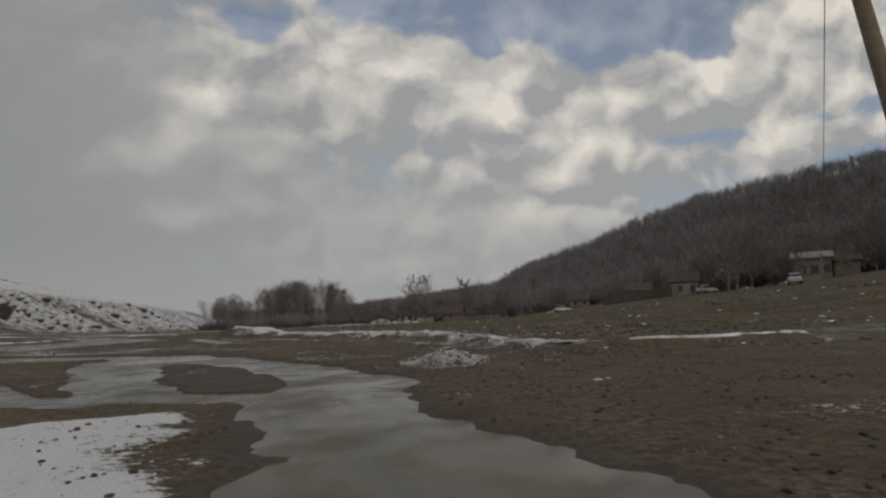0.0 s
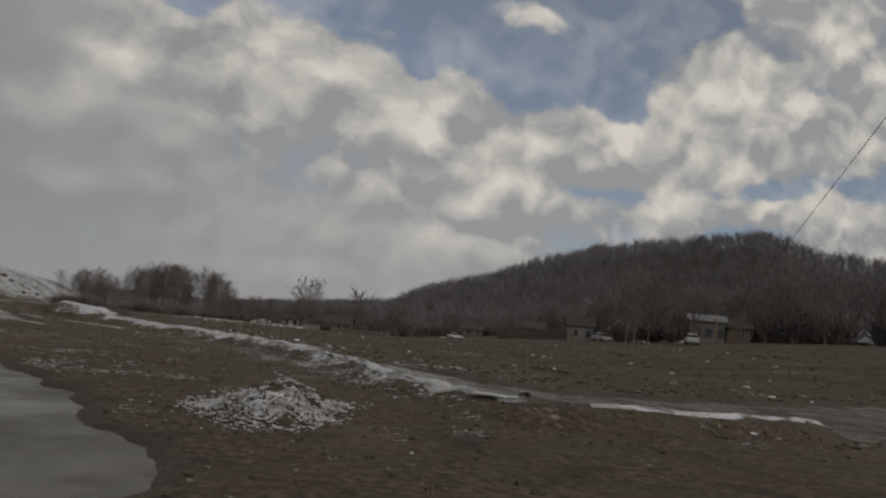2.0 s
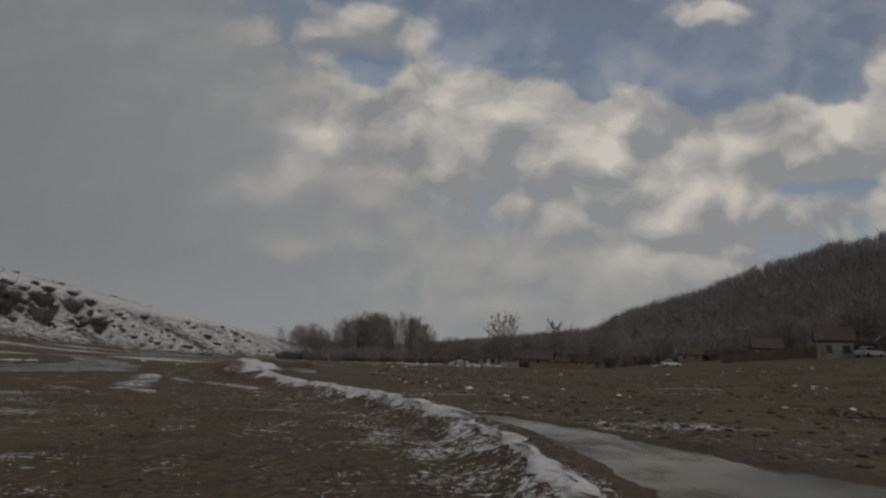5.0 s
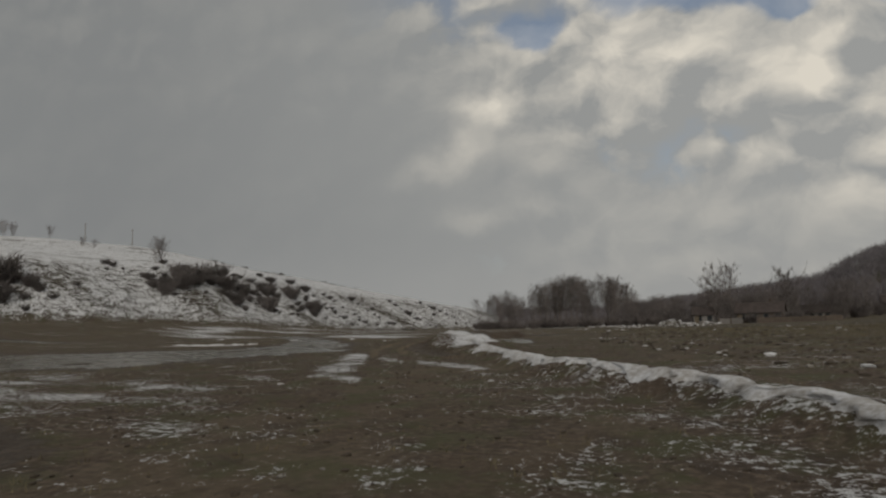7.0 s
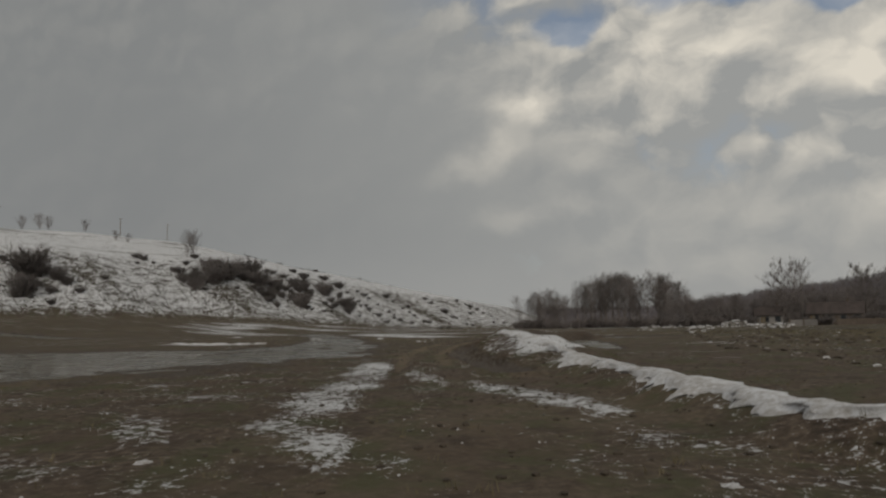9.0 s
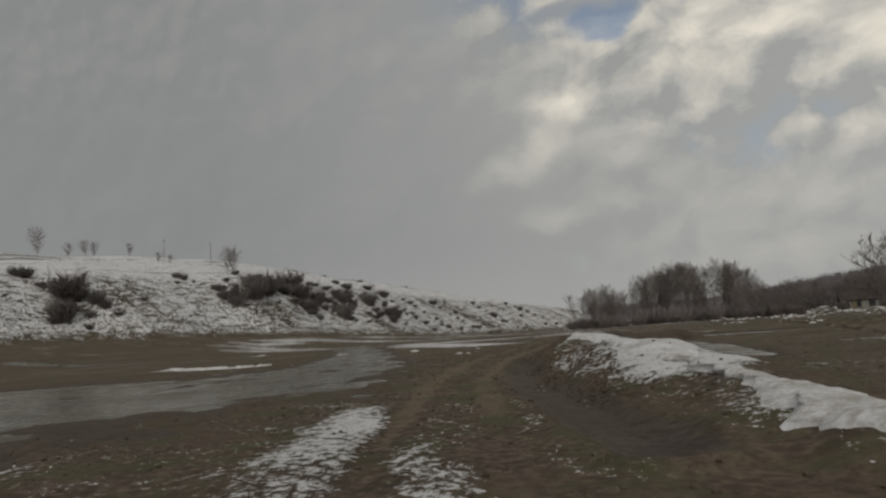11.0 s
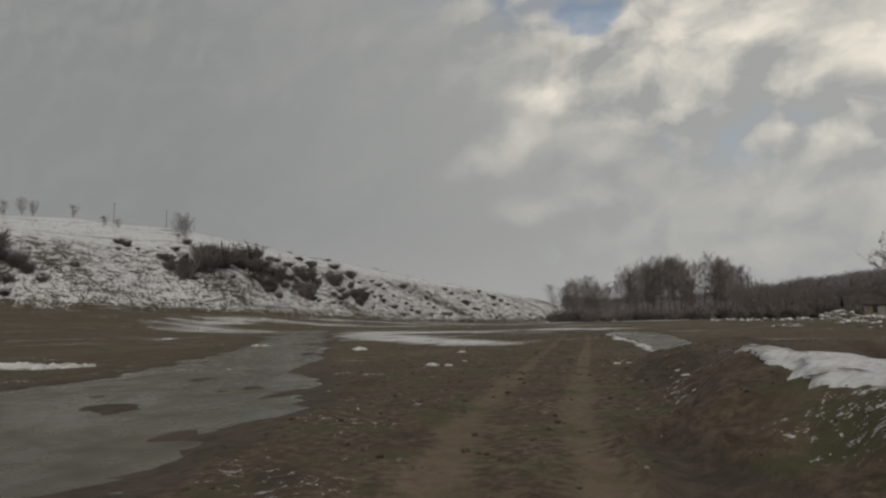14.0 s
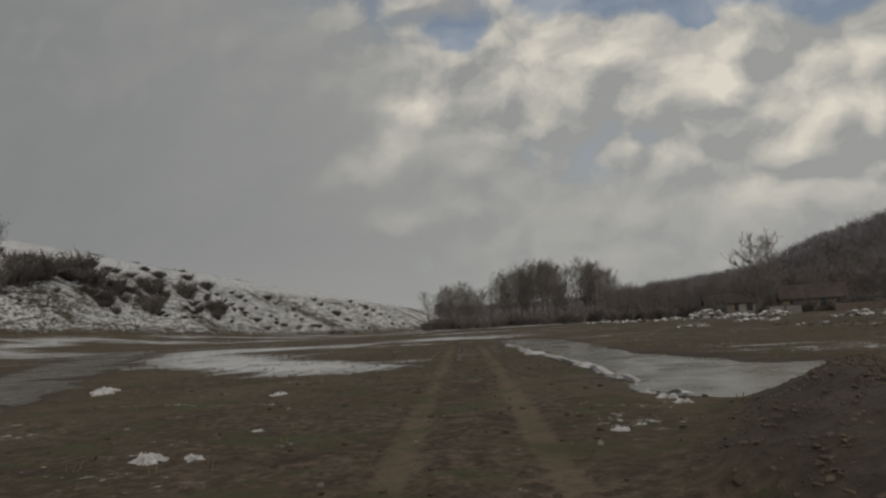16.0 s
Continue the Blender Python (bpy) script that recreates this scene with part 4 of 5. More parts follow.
def forest():
    """Leafless wood on the hill: trunks with fans of shoots, all in one mesh."""
    g = np.random.default_rng(5)
    n = 30000
    yaw = np.radians(g.uniform(-72, 21, n))
    r = g.uniform(0.46, 1.12, n)
    far = np.interp(np.degrees(yaw), RIDGE_YAW, RIDGE_FAR)
    keep = g.random(n) < (far / 900) * (0.35 + 0.65 * smooth(r, 0.46, 0.62))
    yaw, dist = yaw[keep], (r * far)[keep]
    x, y = 1.3 - np.sin(yaw) * dist, 9.2 + np.cos(yaw) * dist
    z = land(x, y)[0] - 0.3
    h = g.uniform(6.5, 11.5, len(x)) * (1 + 0.15 * grain(x, y, 40, 77, 2))
    blades = 34
    V, T = [], []
    m = len(x)
    base = np.stack([x, y, z], 1)
    # trunk
    turn = g.uniform(0, np.pi, m)
    w = 0.07 + 0.005 * h
    side = np.stack([np.cos(turn) * w, np.sin(turn) * w, 0 * w], 1)
    V += [base - side, base + side, base + np.stack([0 * h, 0 * h, h * 0.95], 1)]
    for b in range(blades):
        t = g.uniform(0, 2 * np.pi, m)
        hb = h * g.uniform(0.28, 0.80, m)
        ln = h * g.uniform(0.18, 0.42, m)
        up = g.uniform(0.5, 1.3, m)
        root = base + np.stack([0 * h, 0 * h, hb], 1)
        tip = root + np.stack([np.cos(t) * ln * 0.8, np.sin(t) * ln * 0.8, ln * up], 1)
        a = g.uniform(0, 2 * np.pi, m)
        s = np.stack([np.cos(a) * 0.06, np.sin(a) * 0.06, 0.04 * np.sin(a * 2)], 1)
        V += [root - s, tip, root + s * 1.5]
    co = np.concatenate([np.stack(V[i:i + 3], 1).reshape(-1, 3) for i in range(0, len(V), 3)]).astype(np.float32)
    me = bpy.data.meshes.new("forest")
    me.vertices.add(len(co))
    me.vertices.foreach_set("co", co.ravel())
    me.loops.add(len(co))
    me.loops.foreach_set("vertex_index", np.arange(len(co), dtype=np.int32))
    me.polygons.add(len(co) // 3)
    me.polygons.foreach_set("loop_start", np.arange(0, len(co), 3, dtype=np.int32))
    me.update(calc_edges=True)
    me.materials.append(FOREST)
    return tagged(new("forest", me), "dense leafless wood covering the far hillside", "forest", kind="stuff")


forest()

# ---- shrubs and trees of the snowy hillside ----
SLOPE = [(-176, 205, 2.4), (-181, 211, 2.2), (-187, 217, 2.0), (-182, 199, 1.9), (-198, 189, 1.7), (-194, 193, 2.3), (-190, 178, 2.4), (-184, 170, 2.6), (-186, 174, 2.0),
         (-176, 110, 2.6), (-181, 114, 2.6), (-172, 118, 1.4), (-186, 158, 1.6), (-178, 162, 1.8), (-172, 186, 1.9), (-170, 190, 1.5), (-176, 226, 2.2), (-170, 232, 1.8), (-182, 238, 2.0)]
for k, (x, y, s) in enumerate(SLOPE):
    x = -163 + (x + 163) * 0.55
    for j in range(3):
        plant_bush((DARK + GLOOM)[(k + 2 * j) % 6], min(-161, x + 3.2 * (j - 1) * s / 2 + rng.uniform(-1, 1)), y - 1.4 * (j - 1) + rng.uniform(-2.2, 2.2), s * rng.uniform(0.55, 1.15), rng.uniform(0, 360), "dark leafless shrub in a gully of the snowy slope", "slope shrubs", 0.9)
scrub = []
for k in range(54):
    cx, cy, spread = ((-176, 112, 7), (-182, 168, 9), (-174, 206, 8), (-180, 236, 12), (-172, 280, 20), (-176, 340, 30))[k % 6]
    scrub.append((DARK[k % 3], min(-162, cx + 6 + rng.gauss(0, spread * 0.6)), cy + rng.gauss(0, spread), rng.uniform(0.5, 1.3), rng.uniform(0, 360), rng.uniform(0.7, 1.1)))
# rows of scrub that run down the face in gullies
for k, (y0, size) in enumerate(((108, 1.5), (152, 0.9), (176, 1.6), (190, 1.0), (206, 1.5), (224, 1.3), (246, 1.5), (268, 1.2), (296, 1.5), (330, 1.4), (370, 1.4))):
    for j in range(9):
        f = j / 8
        scrub.append(((GLOOM + DARK)[(k + j) % 6], -190 + 25 * f + rng.uniform(-1.5, 1.5), y0 + 13 * f + rng.uniform(-2, 2), size * rng.uniform(0.5, 0.95) * (1.1 - 0.4 * f), rng.uniform(0, 360), rng.uniform(0.6, 0.95)))
scrub_mass("slope_scrub", scrub, SCRUB, "dark leafless scrub in the gullies of the snowy slope", "scrub")
crest = [(DARK[k % 3], -262 + rng.uniform(-4, 4), 262 + 3.0 * k + rng.uniform(-2, 2), rng.uniform(0.35, 1.1) * (1.5 if k % 9 == 0 else 1.0), rng.uniform(0, 360), 0.8) for k in range(120)]
scrub_mass("crest_hedge", crest, SCRUB, "dark leafless hedge along the snowy hill crest", "hedge")
for k, (x, y, s) in enumerate(((-261, 142, 0.95), (-264, 154, 0.55), (-259, 158, 0.6), (-262, 163, 0.55), (-258, 175, 0.5), (-190, 172, 0.85), (-192, 176, 0.75), (-232, 172, 0.40), (-230, 176, 0.35))):
    plant_tree(ROUND[k % 3], x, y, s, rng.uniform(0, 360), "small leafless tree on the snowy hill crest", "crest trees")


def power_pole(x, y, height, lean, label, arm=True):
    root = new("power_pole")
    root.matrix_world = Matrix.Translation(stand(x, y, 0.3)) @ pose(0, 0, 0, *lean)
    V, F = [], []
    tube(V, F, Vector((0, 0, 0)), Vector((0, 0, height)), 0.15, 0.10, 12)
    F.append(tuple(range(len(V) - 12, len(V))))
    part("shaft", mesh_of("shaft", V, F, WOOD, True), root)
    if arm:
        V, F = [], []
        tube(V, F, Vector((-0.7, 0, height - 0.4)), Vector((0.7, 0, height - 0.4)), 0.05, 0.05, 6)
        part("crossarm", mesh_of("crossarm", V, F, WOOD), root)
        for s in (-0.6, 0.6):
            V, F = [], []
            tube(V, F, Vector((s, 0, height - 0.35)), Vector((s, 0, height - 0.2)), 0.04, 0.05, 8)
            part("insulator", mesh_of("insulator", V, F, STONE, True), root)
    tagged(root, label, "power pole", "power poles")
    return root


def cable(a, b, sag, radius):
    V, F = [], []
    n = 24
    pts = [a.lerp(b, i / n) - Vector((0, 0, sag * 4 * (i / n) * (1 - i / n))) for i in range(n + 1)]
    for p, q in zip(pts, pts[1:]):
        tube(V, F, p, q, radius, radius, 5)
    tagged(new("cable", mesh_of("cable", V, F, CABLE)), "thin black cable hanging between poles", "cable")


near_pole = power_pole(7.5, 8.6, 8.6, (0, -9.5, 0), "leaning bare wooden pole beside the muddy track", False)
far_pole = power_pole(58.0, 92.8, 4.2, (0, 0, 20), "low wooden power pole below the wooded hill")
cable(near_pole.matrix_world @ Vector((0, 0, 8.2)), far_pole.matrix_world @ Vector((0, 0, 3.4)), 0.8, 0.011)
for x, y in ((-264, 194), (-266, 219)):
    power_pole(x, y, 9.0, (0, 0, 60), "thin power pole on the snowy hill crest")

# ---- village ----
PLASTER = plain("pale_plaster", (0.17, 0.158, 0.148), (0.27, 0.255, 0.24), 0.85, 0.8, 0.2, 0.01, per_object=0.3)
DIRTY = plain("weathered_wall", (0.095, 0.076, 0.062), (0.165, 0.132, 0.108), 0.9, 0.8, 0.3, 0.01, per_object=0.3)
TILE = plain("brown_tiles", (0.055, 0.044, 0.040), (0.095, 0.075, 0.068), 0.85, 3.0, 0.5, 0.02, per_object=0.3)
SHEET = plain("grey_sheet_roof", (0.18, 0.18, 0.185), (0.27, 0.27, 0.27), 0.6, 1.0, 0.2, 0.01)
GLASS = plain("dark_pane", (0.02, 0.022, 0.026), (0.045, 0.05, 0.055), 0.12, 1.0, 0.0, 0.0, 0.5)
FRAME = plain("window_frame", (0.15, 0.14, 0.13), (0.22, 0.21, 0.20), 0.7, 2.0)


def box(V, F, lo, hi):
    k = len(V)
    for z in (lo[2], hi[2]):
        V.extend([(lo[0], lo[1], z), (hi[0], lo[1], z), (hi[0], hi[1], z), (lo[0], hi[1], z)])
    F.extend([(k + 3, k + 2, k + 1, k), (k + 4, k + 5, k + 6, k + 7)] + [(k + i, k + (i + 1) % 4, k + 4 + (i + 1) % 4, k + 4 + i) for i in range(4)])


def boxes(name, mat, *items):
    V, F = [], []
    for lo, hi in items:
        box(V, F, lo, hi)
    return mesh_of(name, V, F, mat)


def house(x, y, turn, w, d, h, rise, walls, roofing, label, windows=2, storeys=1, chimney=True, door=True, name="house"):
    """A gabled house whose front looks along its own -y; the ridge runs along x."""
    root = new(name)
    root.matrix_world = Matrix.Translation(stand(x, y, 0.2)) @ pose(0, 0, 0, 0, 0, turn)
    V = [(sx * w / 2, sy * d / 2, z) for z in (0, h) for sx, sy in ((-1, -1), (1, -1), (1, 1), (-1, 1))] + [(-w / 2, 0, h + rise), (w / 2, 0, h + rise)]
    F = [(0, 1, 5, 4), (1, 2, 6, 9, 5), (2, 3, 7, 6), (3, 0, 4, 8, 7)]
    part("wall", mesh_of("wall", V, F, walls), root)
    V, F = [], []
    o, t = 0.45, 0.14
    for s in (-1, 1):
        low, top = (s * (d / 2 + o), h - rise * o / (d / 2)), (0, h + rise)
        k = len(V)
        for ex in (-w / 2 - o, w / 2 + o):
            V.extend([(ex, low[0], low[1] + 0.02), (ex, top[0], top[1] + 0.02), (ex, top[0], top[1] + t), (ex, low[0], low[1] + t)])
        F.extend([(k, k + 1, k + 2, k + 3), (k + 7, k + 6, k + 5, k + 4)] + [(k + i, k + 4 + i, k + 4 + (i + 1) % 4, k + (i + 1) % 4) for i in range(4)])
    roof = part("roof", mesh_of("roof", V, F, roofing), root)
    if chimney:
        part("chimney", boxes("chimney", DIRTY, ((w * 0.2, 0.3, h + rise * 0.4), (w * 0.2 + 0.5, 0.8, h + rise + 0.9))), roof)
    for storey in range(storeys):
        z = 1.1 + storey * 2.45
        for i in range(windows):
            cx = -w / 2 + w * (i + 0.5) / windows + (0.25 if door and storey == 0 else 0)
            y0 = -d / 2
            win = part("window", boxes("window", FRAME, ((cx - 0.62, y0 - 0.06, z - 0.08), (cx - 0.5, y0 + 0.04, z + 1.28)), ((cx + 0.5, y0 - 0.06, z - 0.08), (cx + 0.62, y0 + 0.04, z + 1.28)),
                                     ((cx - 0.5, y0 - 0.06, z + 1.2), (cx + 0.5, y0 + 0.04, z + 1.28)), ((cx - 0.5, y0 - 0.10, z - 0.08), (cx + 0.5, y0 + 0.04, z))), root)
            part("pane", boxes("pane", GLASS, ((cx - 0.5, y0 - 0.02, z), (cx + 0.5, y0 + 0.03, z + 1.2))), win)
    if door:
        part("door", boxes("door", WOOD, ((-w / 2 + 0.35, -d / 2 - 0.05, 0.2), (-w / 2 + 1.25, -d / 2 + 0.03, 2.25))), root)
    return tagged(root, label, "house", "village houses")


house(59.2, 97.2, -30, 5.0, 4.6, 3.6, 0.9, PLASTER, SHEET, "pale plastered house with a grey sheet roof", 3, 1)
house(63.4, 95.4, -30, 3.4, 4.0, 2.5, 0.9, DIRTY, TILE, "low annexe with a reddish tiled roof", 1, 1, False)
house(50.6, 127.7, -20, 5.0, 5.4, 3.3, 1.9, PLASTER, TILE, "cream gabled house with a brown tiled roof", 2, 1)
house(55.4, 120.0, 62, 3.4, 3.2, 2.6, 1.5, DIRTY, SNOW, "small gabled house with snow on its roof", 1, 1, False)
house(54.0, 168.0, -18, 5.6, 5.0, 2.8, 1.8, DIRTY, TILE, "weathered house behind the long yard wall", 3, 1)
house(46.0, 207.0, -14, 6.4, 5.2, 2.8, 1.9, DIRTY, TILE, "low weathered house with a brown roof", 2, 1)
house(52.0, 238.0, -10, 6.0, 5.0, 2.8, 1.6, DIRTY, SHEET, "house among trees with a pale sheet roof", 2, 1)
house(67.0, 206.0, -15, 6.5, 6.0, 3.2, 2.0, PLASTER, TILE, "plastered house behind the yard wall", 3, 1)
house(108.0, 120.0, -40, 5.2, 5.0, 2.8, 2.2, DIRTY, SHEET, "hillside house with a grey gabled roof", 2, 1)
house(121.0, 113.0, -45, 4.6, 4.4, 2.6, 1.8, DIRTY, SHEET, "hillside house with a grey gabled roof", 2, 1, False)
house(-11.5, 188.0, -4, 4.6, 4.5, 2.8, 1.7, PLASTER, TILE, "small white-walled house behind the junk heap", 2, 1)
house(1.0, 192.0, -8, 10.0, 6.0, 2.8, 2.2, DIRTY, TILE, "long low house with a dull brown roof", 4, 1)
house(-13.0, 214.0, 6, 6.0, 5.0, 2.8, 1.9, PLASTER, TILE, "white-walled house with a dull brown roof", 3, 1)
house(15.0, 226.0, 0, 7.5, 6.0, 2.8, 2.0, PLASTER, TILE, "white-walled house behind bare trees", 4, 1)
house(36.0, 234.0, -6, 6.5, 6.0, 3.0, 2.0, DIRTY, TILE, "weathered house behind bare trees", 3, 1)


def yard_wall(a, b, height, mat, label, name="yard_wall"):
    a, b = Vector(a), Vector(b)
    root = new(name)
    n = max(2, int((b - a).length / 3.0))
    for i in range(n):
        p, q = a.lerp(b, i / n), a.lerp(b, (i + 1) / n)
        z = min(ground_z(*p), ground_z(*q)) - 0.15
        turn = math.atan2(q.y - p.y, q.x - p.x)
        ob = part("panel", boxes("panel", mat, ((0.06, -0.09, 0), ((q - p).length - 0.02, 0.09, height))), root)
        ob.matrix_world = Matrix.Translation((p.x, p.y, z)) @ pose(0, 0, 0, 0, 0, math.degrees(turn))
        post = part("post", boxes("post", DIRTY, ((-0.14, -0.14, 0), (0.14, 0.14, height + 0.2))), root)
        post.matrix_world = Matrix.Translation((p.x, p.y, z))
    return tagged(root, label, "wall")


yard_wall((41.0, 157.0), (57.0, 139.0), 2.2, DIRTY, "long brown yard wall of rendered panels")
yard_wall((-8.0, 180.0), (-3.0, 180.5), 1.4, PLASTER, "short white fence of panels beside the junk heap", "fence")
yard_wall((0.0, 172.0), (16.0, 176.0), 1.3, DIRTY, "low grey fence along the far field edge", "fence")


def car(x, y, turn, paint, label):
    """A small parked saloon, nose along its own +x."""
    root = new("parked_car")
    root.matrix_world = Matrix.Translation(stand(x, y)) @ pose(0, 0, 0, 0, 0, turn)
    side = [(-1.95, 0.32), (-2.0, 0.75), (-1.9, 0.92), (-1.35, 0.98), (0.75, 0.98), (1.75, 0.86), (2.0, 0.66), (1.98, 0.32)]
    top = [(-1.4, 0.97), (-0.95, 1.40), (0.1, 1.44), (0.85, 0.97)]

    def slab(name, profile, half, tuck, mat, parent, label=""):
        n = len(profile)
        h = max(p[1] for p in profile)
        V = [(px, s * (half - tuck * (pz > h - 0.2)), pz) for s in (-1, 1) for px, pz in profile]
        F = [tuple(range(n)), tuple(range(2 * n - 1, n - 1, -1))] + [(i, n + i, n + (i + 1) % n, (i + 1) % n) for i in range(n)]
        me = mesh_of(name, V, F, mat)
        bm = bmesh.new()
        bm.from_mesh(me)
        bmesh.ops.recalc_face_normals(bm, faces=bm.faces)
        bmesh.ops.bevel(bm, geom=list(bm.edges), offset=0.05, segments=2, affect="EDGES")
        bm.to_mesh(me)
        bm.free()
        return part(name, me, parent, label)

    slab("body", side, 0.82, 0.06, paint, root)
    cabin = slab("cabin", top, 0.74, 0.12, GLASS, root, "dark windowed cabin")
    part("roof", boxes("roof", SNOW, ((-0.98, -0.60, 1.40), (0.14, 0.60, 1.52))), cabin, "snow lying on the car roof")
    for wx in (-1.25, 1.25):
        for s in (-1, 1):
            V, F = [], []
            tube(V, F, Vector((wx, s * 0.64, 0.3)), Vector((wx, s * 0.84, 0.3)), 0.30, 0.30, 14)
            F += [tuple(range(13, -1, -1)), tuple(range(14, 28))]
            part("wheel", mesh_of("wheel", V, F, CABLE), root)
    return tagged(root, label, "car", "parked cars")


PAINT = plain("pale_car_paint", (0.42, 0.42, 0.42), (0.52, 0.52, 0.51), 0.4, 1.0, 0.05, 0.01, 0.5)
car(49.6, 85.8, 64, PAINT, "pale parked car with snow on its roof below the plastered house")
car(49.0, 113.5, 25, PAINT, "pale parked car with snow on its roof beside the thicket")
car(30.0, 155.0, 15, PAINT, "pale parked car with snow on its roof at the field edge")

# ---- heaps, snow and clods ----
rng = random.Random(23)


def shapes(name, mat, count, size, flat, seed, cuts=1):
    r = random.Random(seed)
    out = []
    for _ in range(count):
        v, f = lump(r, size, flat, cuts)
        out.append(mesh_of(name, v, f, mat))
    return out


CLODS = shapes("clod", CLOD, 6, 1.0, 0.75, 1)
SNOWS = shapes("snow_lump", SNOW, 5, 1.0, 0.55, 2, 2)
for me in SNOWS:
    me.polygons.foreach_set("use_smooth", np.ones(len(me.polygons), bool))
CHUNKS = shapes("chunk", STONE, 5, 1.0, 0.7, 3)


def heap(name, x, y, long, wide, high, turn, count, big, label, category, first, second, share, names):
    """A heap of lumps, dense in its middle, with snow or rubble among them."""
    root = new(name)
    root.matrix_world = Matrix.Translation(stand(x, y)) @ pose(0, 0, 0, 0, 0, turn)
    spots = [(rng.uniform(0, 2 * math.pi), math.sqrt(rng.random()) * 1.05) for _ in range(count)]
    uv = [(math.cos(a) * r * long, math.sin(a) * r * wide) for a, r in spots]
    ps = [root.matrix_world @ Vector((u, v, 0)) for u, v in uv]
    zs = land(np.array([p.x for p in ps]), np.array([p.y for p in ps]))[0] - root.location.z
    for (a, r), (u, v), z in zip(spots, uv, zs):
        z = float(z) + high * max(0, 1 - r) ** 0.8 * rng.uniform(0.3, 1.0)
        white = rng.random() < share
        s = big * rng.uniform(0.45, 1.15)
        ob = part(names[1] if white else names[0], rng.choice(second if white else first), root)
        sc = (s * rng.uniform(0.9, 1.7), s * rng.uniform(0.8, 1.2), s * (0.75 if white else 0.95))
        ob.matrix_local = Matrix.Translation((u, v, z + (0.25 * s if white else 0))) @ pose(0, 0, 0, rng.uniform(-25, 25), rng.uniform(-25, 25), rng.uniform(0, 360)) @ Matrix.Diagonal((*sc, 1))
    return tagged(root, label, category)


spoil = heap("earth_heap", 0.1, 17.4, 0.95, 1.5, 0.08, 4, 230, 0.045, "low heap of dark earth clods mixed with old snow", "earth heap", CLODS, SNOWS, 0.18, ("clod", "snow_lump"))


def strew(name, mat, parent, course, count, spread, small, big, flat, lift, seed):
    """Fine stuff of a heap laid along a course, thinning outwards, in one mesh."""
    g, h = random.Random(seed), np.random.default_rng(seed)
    base = [lump(g, 1.0, flat) for _ in range(9)]
    line = np.array(course)
    t = h.random(count) * (len(line) - 1.001)
    i = t.astype(int)
    p = line[i] + (line[i + 1] - line[i]) * (t - i)[:, None]
    p = p + h.normal(0, spread, (count, 2)) * (0.5 + 0.9 * h.random((count, 1)))
    keep = grain(p[:, 0], p[:, 1], 0.3, seed, 3) > -0.12
    z = land(p[:, 0], p[:, 1])[0] - parent.location.z
    V, F = [], []
    turn = parent.matrix_world.to_3x3().inverted()
    for j in np.nonzero(keep)[0]:
        q = turn @ (Vector((p[j, 0], p[j, 1], 0)) - Vector((parent.location.x, parent.location.y, 0)))
        s, a = small + (big - small) * g.random() ** 2, g.uniform(0, 6.283)
        ca, sa = math.cos(a) * s, math.sin(a) * s
        long = g.uniform(1.0, 2.3)
        vs, fs = base[j % 9]
        k = len(V)
        rise = lift * g.random()
        V += [(q.x + u * ca * long - v * sa, q.y + u * sa * long + v * ca, z[j] + rise + w * s) for u, v, w in vs]
        F += [tuple(m + k for m in f) for f in fs]
    ob = part(name, mesh_of(name, V, F, mat), parent)
    ob["kind"] = "stuff"
    return ob


strew("loose_earth", CLOD, spoil, [(-0.8, 17.3), (0.1, 16.2), (0.3, 17.2), (0.2, 18.9), (0.9, 18.0)], 3600, 0.34, 0.008, 0.030, 0.75, 0.05, 3)
strew("snow_cover", SNOW, spoil, [(-0.9, 17.5), (-0.45, 16.9), (0.05, 16.1), (0.45, 16.7), (0.2, 17.4)], 10500, 0.26, 0.005, 0.030, 0.38, 0.05, 4)
strew("snow_crust", SNOW, spoil, [(-0.6, 18.6), (0.1, 18.9), (0.9, 18.2), (0.6, 17.1)], 4000, 0.19, 0.005, 0.030, 0.38, 0.06, 5)
for x, y, l, w, h, b, n in ((-18.0, 176.0, 3.6, 2.6, 1.7, 0.55, 60), (-14.0, 171.0, 2.6, 1.6, 0.6, 0.40, 34), (-24.0, 172.0, 2.6, 1.4, 0.5, 0.36, 30), (-30.0, 175.0, 3.0, 1.4, 0.5, 0.36, 30),
                           (-36.0, 180.0, 3.0, 1.2, 0.4, 0.34, 26), (-9.0, 168.0, 2.4, 1.4, 0.8, 0.42, 34), (-18.8, 155.5, 1.8, 1.0, 0.5, 0.30, 26), (-10.4, 162.0, 2.6, 1.2, 0.9, 0.40, 36), (-24.0, 166.0, 2.4, 1.0, 0.5, 0.32, 28), (-15.5, 160.0, 1.6, 0.9, 0.4, 0.34, 20), (-23.2, 109.7, 1.2, 0.8, 0.3, 0.24, 20), (-18.0, 118.0, 1.6, 0.9, 0.3, 0.22, 20),
                           (-10.0, 122.0, 2.0, 1.0, 0.5, 0.28, 26), (36.0, 190.0, 3.5, 1.6, 0.7, 0.4, 34), (52.5, 93.0, 1.2, 0.7, 0.4, 0.28, 16), (46.0, 92.0, 1.4, 0.7, 0.3, 0.2, 14)):
    heap("rubble_heap", x, y, l, w, h, rng.uniform(-20, 20), n, b, "heap of pale rubble and junk under patchy snow", "rubble heap", CHUNKS, SNOWS, 0.42, ("chunk", "snow_lump"))
